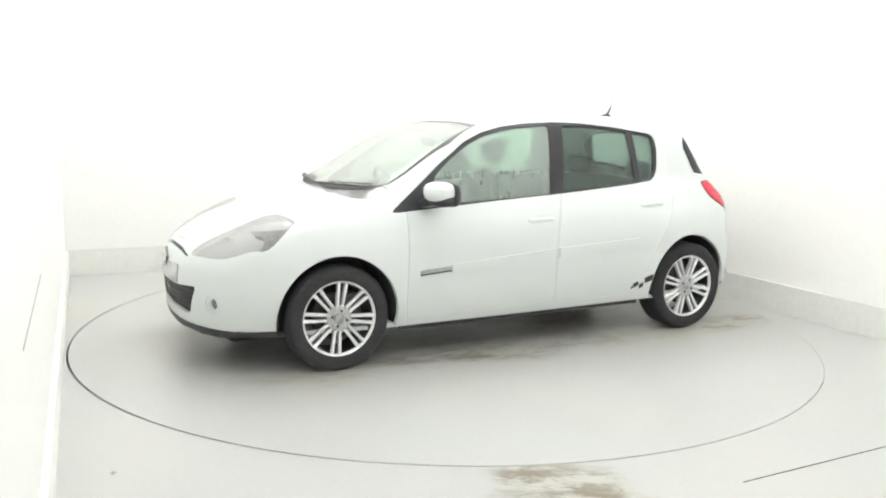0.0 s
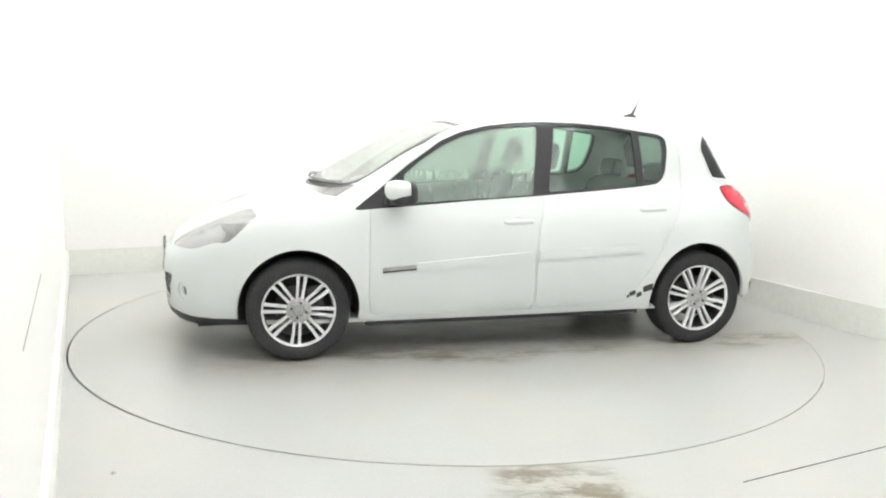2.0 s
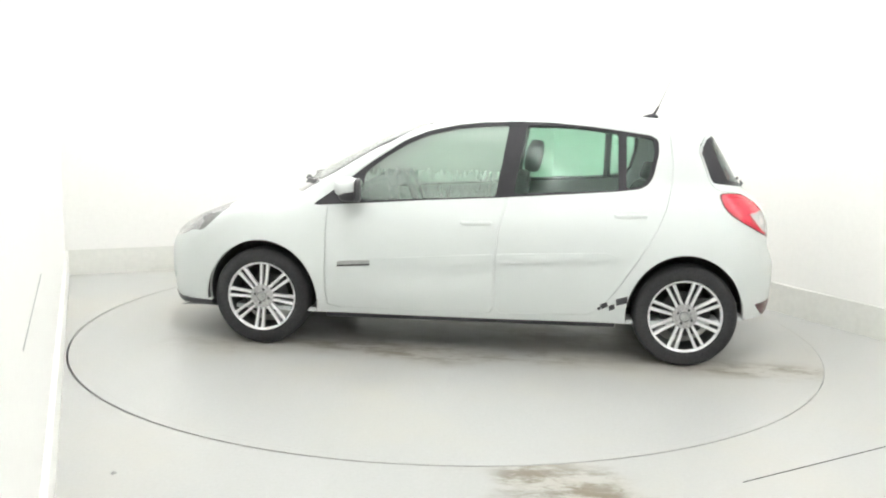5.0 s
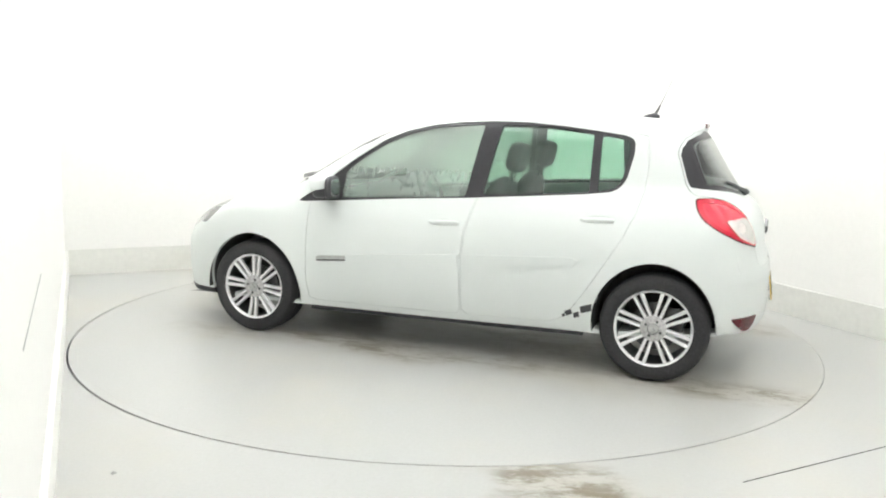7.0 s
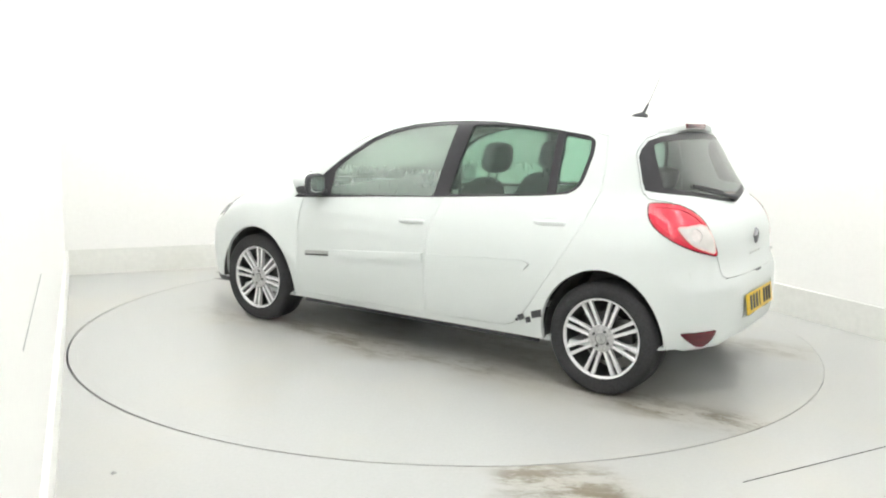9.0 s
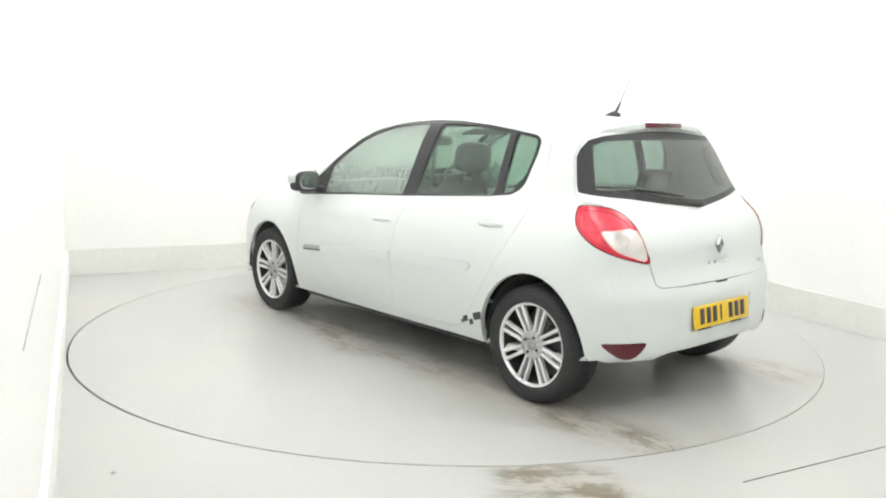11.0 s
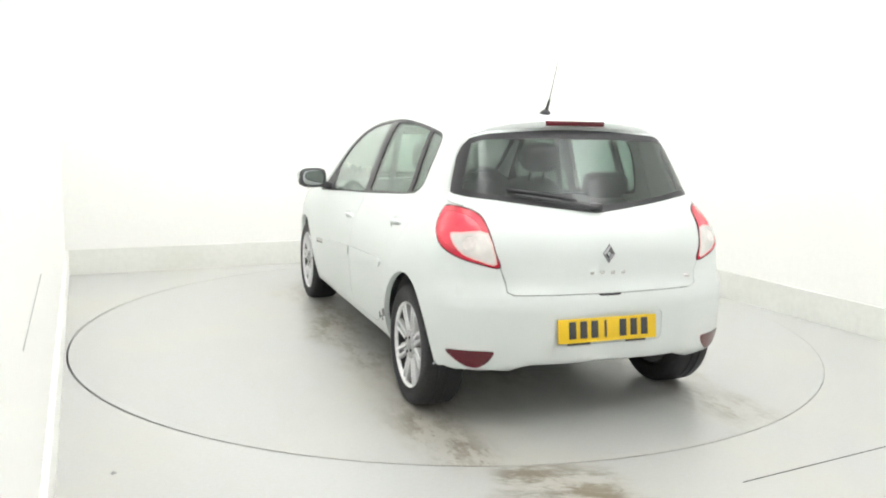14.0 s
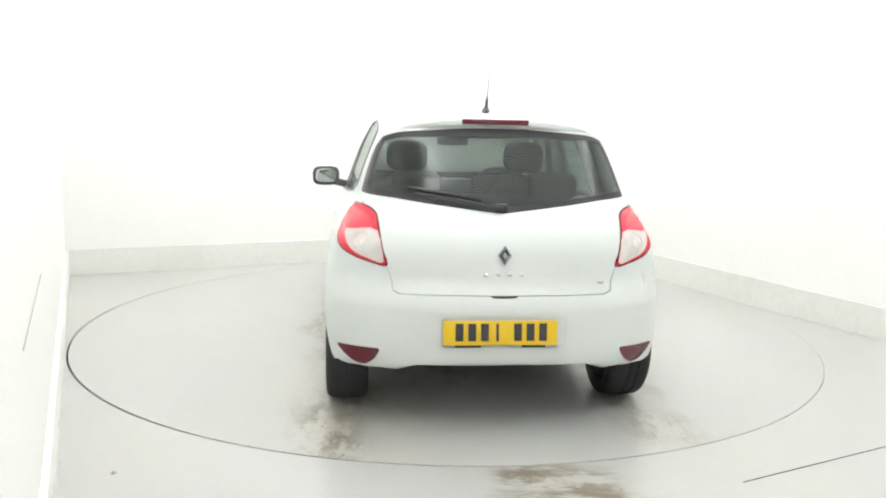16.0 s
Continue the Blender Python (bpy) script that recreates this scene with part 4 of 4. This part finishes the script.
    wip = part("rear_wiper", join(cushion(0.05, 0.060, 0.040, pose(*on_screen(0.0, 1.024, 0.012))), rod([on_screen(0.0, 1.022, 0.034), on_screen(0.22, 1.058, 0.030), on_screen(0.40, 1.084, 0.016)], [0.012, 0.009, 0.005])), BLACK, tailgate, "black rear wiper")
    part("blade", rod([on_screen(y, z, 0.008) for y, z in ((0.09, 1.056), (0.25, 1.082), (0.43, 1.106))], 0.007), BLACK, wip)
    # front wipers
    for y0, y1 in ((-0.62, 0.00), (0.10, 0.60)):
        pts = []
        for k in range(5):
            y = y0 + (y1 - y0) * k / 4
            z = 1.006 + 0.012 * (k / 4)
            pts.append((skin_at(y, z, 1.6, -0.003) + 0.016, y, z + 0.006))
        w = part("front_wiper", rod(pts, [0.008, 0.008, 0.007, 0.006, 0.004]), BLACK, car, "black windscreen wiper")
        part("blade", rod([(p[0] - 0.004, p[1], p[2] + 0.014) for p in pts[1:]], 0.004), BLACK, w)
    # grille slats, front plate and badge
    for k in range(5):
        z = 0.335 + 0.026 * k
        half = 0.375 + 0.014 * k
        pts = [(skin_at(y, z, 2.3, -0.003) - 0.012, y, z) for y in np.linspace(-half, half, 13)]
        part("grille_slat", rod(pts, 0.005, 6), BLACK if k % 2 else DARKMETAL, car)
    bm = bmesh.new()
    rows = []
    for y in np.linspace(-0.26, 0.26, 15):
        rows.append([bm.verts.new((skin_at(y, z, 2.3, -0.002) + dx, y, z)) for z, dx in ((0.466, 0.0), (0.468, 0.006), (0.567, 0.006), (0.569, 0.0))])
    for p, q in zip(rows, rows[1:]):
        for k in range(4):
            bm.faces.new((p[k], p[(k + 1) % 4], q[(k + 1) % 4], q[k]))
    bm.faces.new(rows[0])
    bm.faces.new(rows[-1][::-1])
    part("front_plate", bm, LAMPSILVER, car, "pale front number plate")
    bm = cyl(0.050, 0.045, 0.014, 4, pose(0, 0, 0, 0, 90, 0))
    bmesh.ops.scale(bm, vec=(1, 0.75, 1.15), verts=bm.verts)
    part("front_badge", bm, DARKCHROME, car, "chrome diamond badge", m=pose(2.085, 0, 0.585))


def make_car():
    car = new("car")
    tagged(car, "white five-door hatchback with silver twin-spoke alloy wheels, parked on the turntable", "car")

    def put(name, names, out, inn, material, parent, side=0, label="", back=None):
        me = panel(names, out, inn, side)
        ob = part(name, me, material, parent, label)
        me.materials.append(back or material)
        return ob

    put("body", ["body"], 0, -0.028, PAINT, car, back=TRIM)
    front = put("front_bumper", ["front_bumper"], 0, -0.02, PAINT, car, back=BLACK)
    put("bumper_lip", ["bumper_lip"], 0.004, -0.03, BLACK, front, label="black lower bumper lip")
    put("grille", ["grille"], -0.035, -0.045, BLACK, front, label="black lower grille")
    put("upper_grille", ["upper_grille"], -0.012, -0.02, BLACK, front, label="dark slot under the bonnet edge")
    bumper = put("rear_bumper", ["rear_bumper"], 0, -0.02, PAINT, car, back=BLACK)
    put("plate_recess", ["plate_recess"], -0.006, -0.02, PAINT, bumper, back=BLACK)
    put("bonnet", ["bonnet"], 0, -0.02, PAINT, car, back=BLACK)
    put("cowl", ["cowl"], -0.004, -0.02, WETCOWL, car, label="black cowl under the windscreen")
    tailgate = put("tailgate", ["tailgate"], 0, -0.03, PAINT, car, back=TRIM)
    put("screen_frit", ["screen_edge"], -0.003, -0.010, BLACK, car, label="black windscreen edge")
    put("windscreen", ["windscreen"], -0.004, -0.008, SCREEN, car, label="clear windscreen, pale streaks painted for wet and reflected light")
    put("rear_frit_and_shade", ["rear_edge"], -0.003, -0.012, GLOSSB, tailgate, label="black rear screen edge, widened to paint spoiler shade and dark cabin")
    put("rear_screen", ["rear_screen"], -0.003, -0.007, REARGLASS, tailgate, label="dark tinted rear screen")
    doors = {}
    for s in (1, -1):
        fd = doors["front_door", s] = put("front_door", ["front_door"], 0, -0.035, PAINT, car, s, back=TRIM)
        rd = doors["rear_door", s] = put("rear_door", ["rear_door"], 0, -0.035, PAINT, car, s, back=TRIM)
        put("handle_cup", ["handle_cup_front"], -0.004, -0.03, PAINT, fd, s)
        put("handle_cup", ["handle_cup_rear_"], -0.004, -0.03, PAINT, rd, s)
        put("rubbing_strip", ["strip_front"], 0.011, -0.03, PAINT, fd, s)
        put("rubbing_strip", ["strip_rear"], 0.011, -0.03, PAINT, rd, s)
        put("badge_edge", ["badge_edge"], 0.009, -0.03, GLOSSB, fd, s, "dark lower edge of the badge")
        put("strip_badge", ["strip_badge"], 0.011, -0.03, BADGE, fd, s, "silver-grey badge at the end of the strip")
        put("window_surround", ["surround"], -0.004, -0.03, GLOSSB, car, s, "gloss black window surround and door pillar")
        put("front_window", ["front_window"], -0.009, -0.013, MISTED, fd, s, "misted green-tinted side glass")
        put("rear_window", ["rear_window"], -0.009, -0.013, GLASS, rd, s, "green-tinted side glass")
        put("quarter_window", ["quarter_window"], -0.009, -0.013, GLASS, rd, s, "green-tinted quarter glass")
        tl = put("tail_lamp", ["tail_lamp"], 0.004, -0.03, RED, car, s, "red rear lamp with clear reversing section")
        put("lamp_rim", ["lamp_rim"], 0.003, -0.03, DARKRED, tl, s, "dark red lamp rim")
        put("lamp_core", ["lamp_core"], 0.0015, -0.03, REDCORE, tl, s, "red lamp lens, brighter core painted as a highlight")
        put("lamp_bulb", ["lamp_bulb"], 0.003, -0.03, LAMPBULB, tl, s, "pale bulb reflector")
        put("clear_rim", ["clear_rim"], 0.0055, -0.03, PINKLENS, tl, s)
        put("clear_section", ["clear_section"], 0.006, -0.03, CLEARLENS, tl, s, "clear reversing lamp lens")
        put("reflector", ["reflector"], 0.004, -0.02, DARKRED, bumper, s, "dark red rear reflector")
        put("sticker", ["sticker"], 0.0006, -0.02, BLACK, car, s, "black chequered flag sticker")
        hl = put("head_lamp", ["head_lamp"], -0.028, -0.036, LAMPSILVER, car, s, "clear head lamp with silver reflector")
        put("lamp_corner", ["lamp_corner"], -0.004, -0.03, SMOKE, hl, s, "smoked lamp corner")
        put("lens", ["head_lamp"], 0.002, -0.002, LENS, hl, s, "clear lamp lens")
        for dx, dy, dz, r in ((1.83, 0.50, 0.705, 0.050),):
            bm = lathe([(0.004, 0.0), (r * 0.7, 0.008), (r, 0.045), (r * 1.05, 0.045), (r * 0.75, 0.0), (0.004, -0.008)], 24)
            part("reflector_bowl", bm, LAMPSILVER, hl, m=pose(dx - 0.035, s * (dy - 0.03), dz - 0.012, 0, 0, -60 if s > 0 else 240))
        put("fog_bezel", ["fog_ring"], -0.010, -0.03, PAINT, front, s)
        put("fog_lamp", ["fog_lamp"], -0.020, -0.03, DARKCHROME, front, s, "clear round fog lamp")
        # arch liner: the upper part of a drum, closed inside
        for x in (1.285, -1.287):
            bm = bmesh.new()
            n = 40
            rows = []
            wx = 0.353 if x > 0 else 0.341
            depth = 0.335 if x > 0 else 0.32
            a0, a1 = (-4, 190) if x > 0 else (-8, 181)
            for k in range(n + 1):
                a = radians(a0 + (a1 - a0) * k / n)
                p, q = wx * math.cos(a), 0.364 * math.sin(a)
                rows.append([bm.verts.new(v) for v in ((p, s * depth, q), (p, 0.0, q), (0.0, 0.0, 0.0 if q > 0 else q))])
            for p, q in zip(rows, rows[1:]):
                bm.faces.new((p[0], p[1], q[1], q[0]))
                bm.faces.new((p[1], p[2], q[2], q[1]))
            bmesh.ops.remove_doubles(bm, verts=bm.verts, dist=0.0001)
            part("arch_liner", bm, LINER, car, "black wheel arch liner", m=pose(x, s * 0.455, 0.298))
    wheel_parts(car)
    seats(car)
    cabin(car)
    trim(car, doors, tailgate, bumper)
    return car


car = make_car()


def motions():
    rows_table, rows_car = [], []
    for k in range(17):
        a = turn(k)
        c, s = math.cos(a), math.sin(a)
        rows_table.append((float(k), pose(0, 0, 0, 0, 0, math.degrees(a))))
        rows_car.append((float(k), pose(c * CAR_X - s * CAR_Y, s * CAR_X + c * CAR_Y, 0.001, 0, 0, math.degrees(a))))
    walk(table, rows_table)
    walk(car, rows_car)


motions()
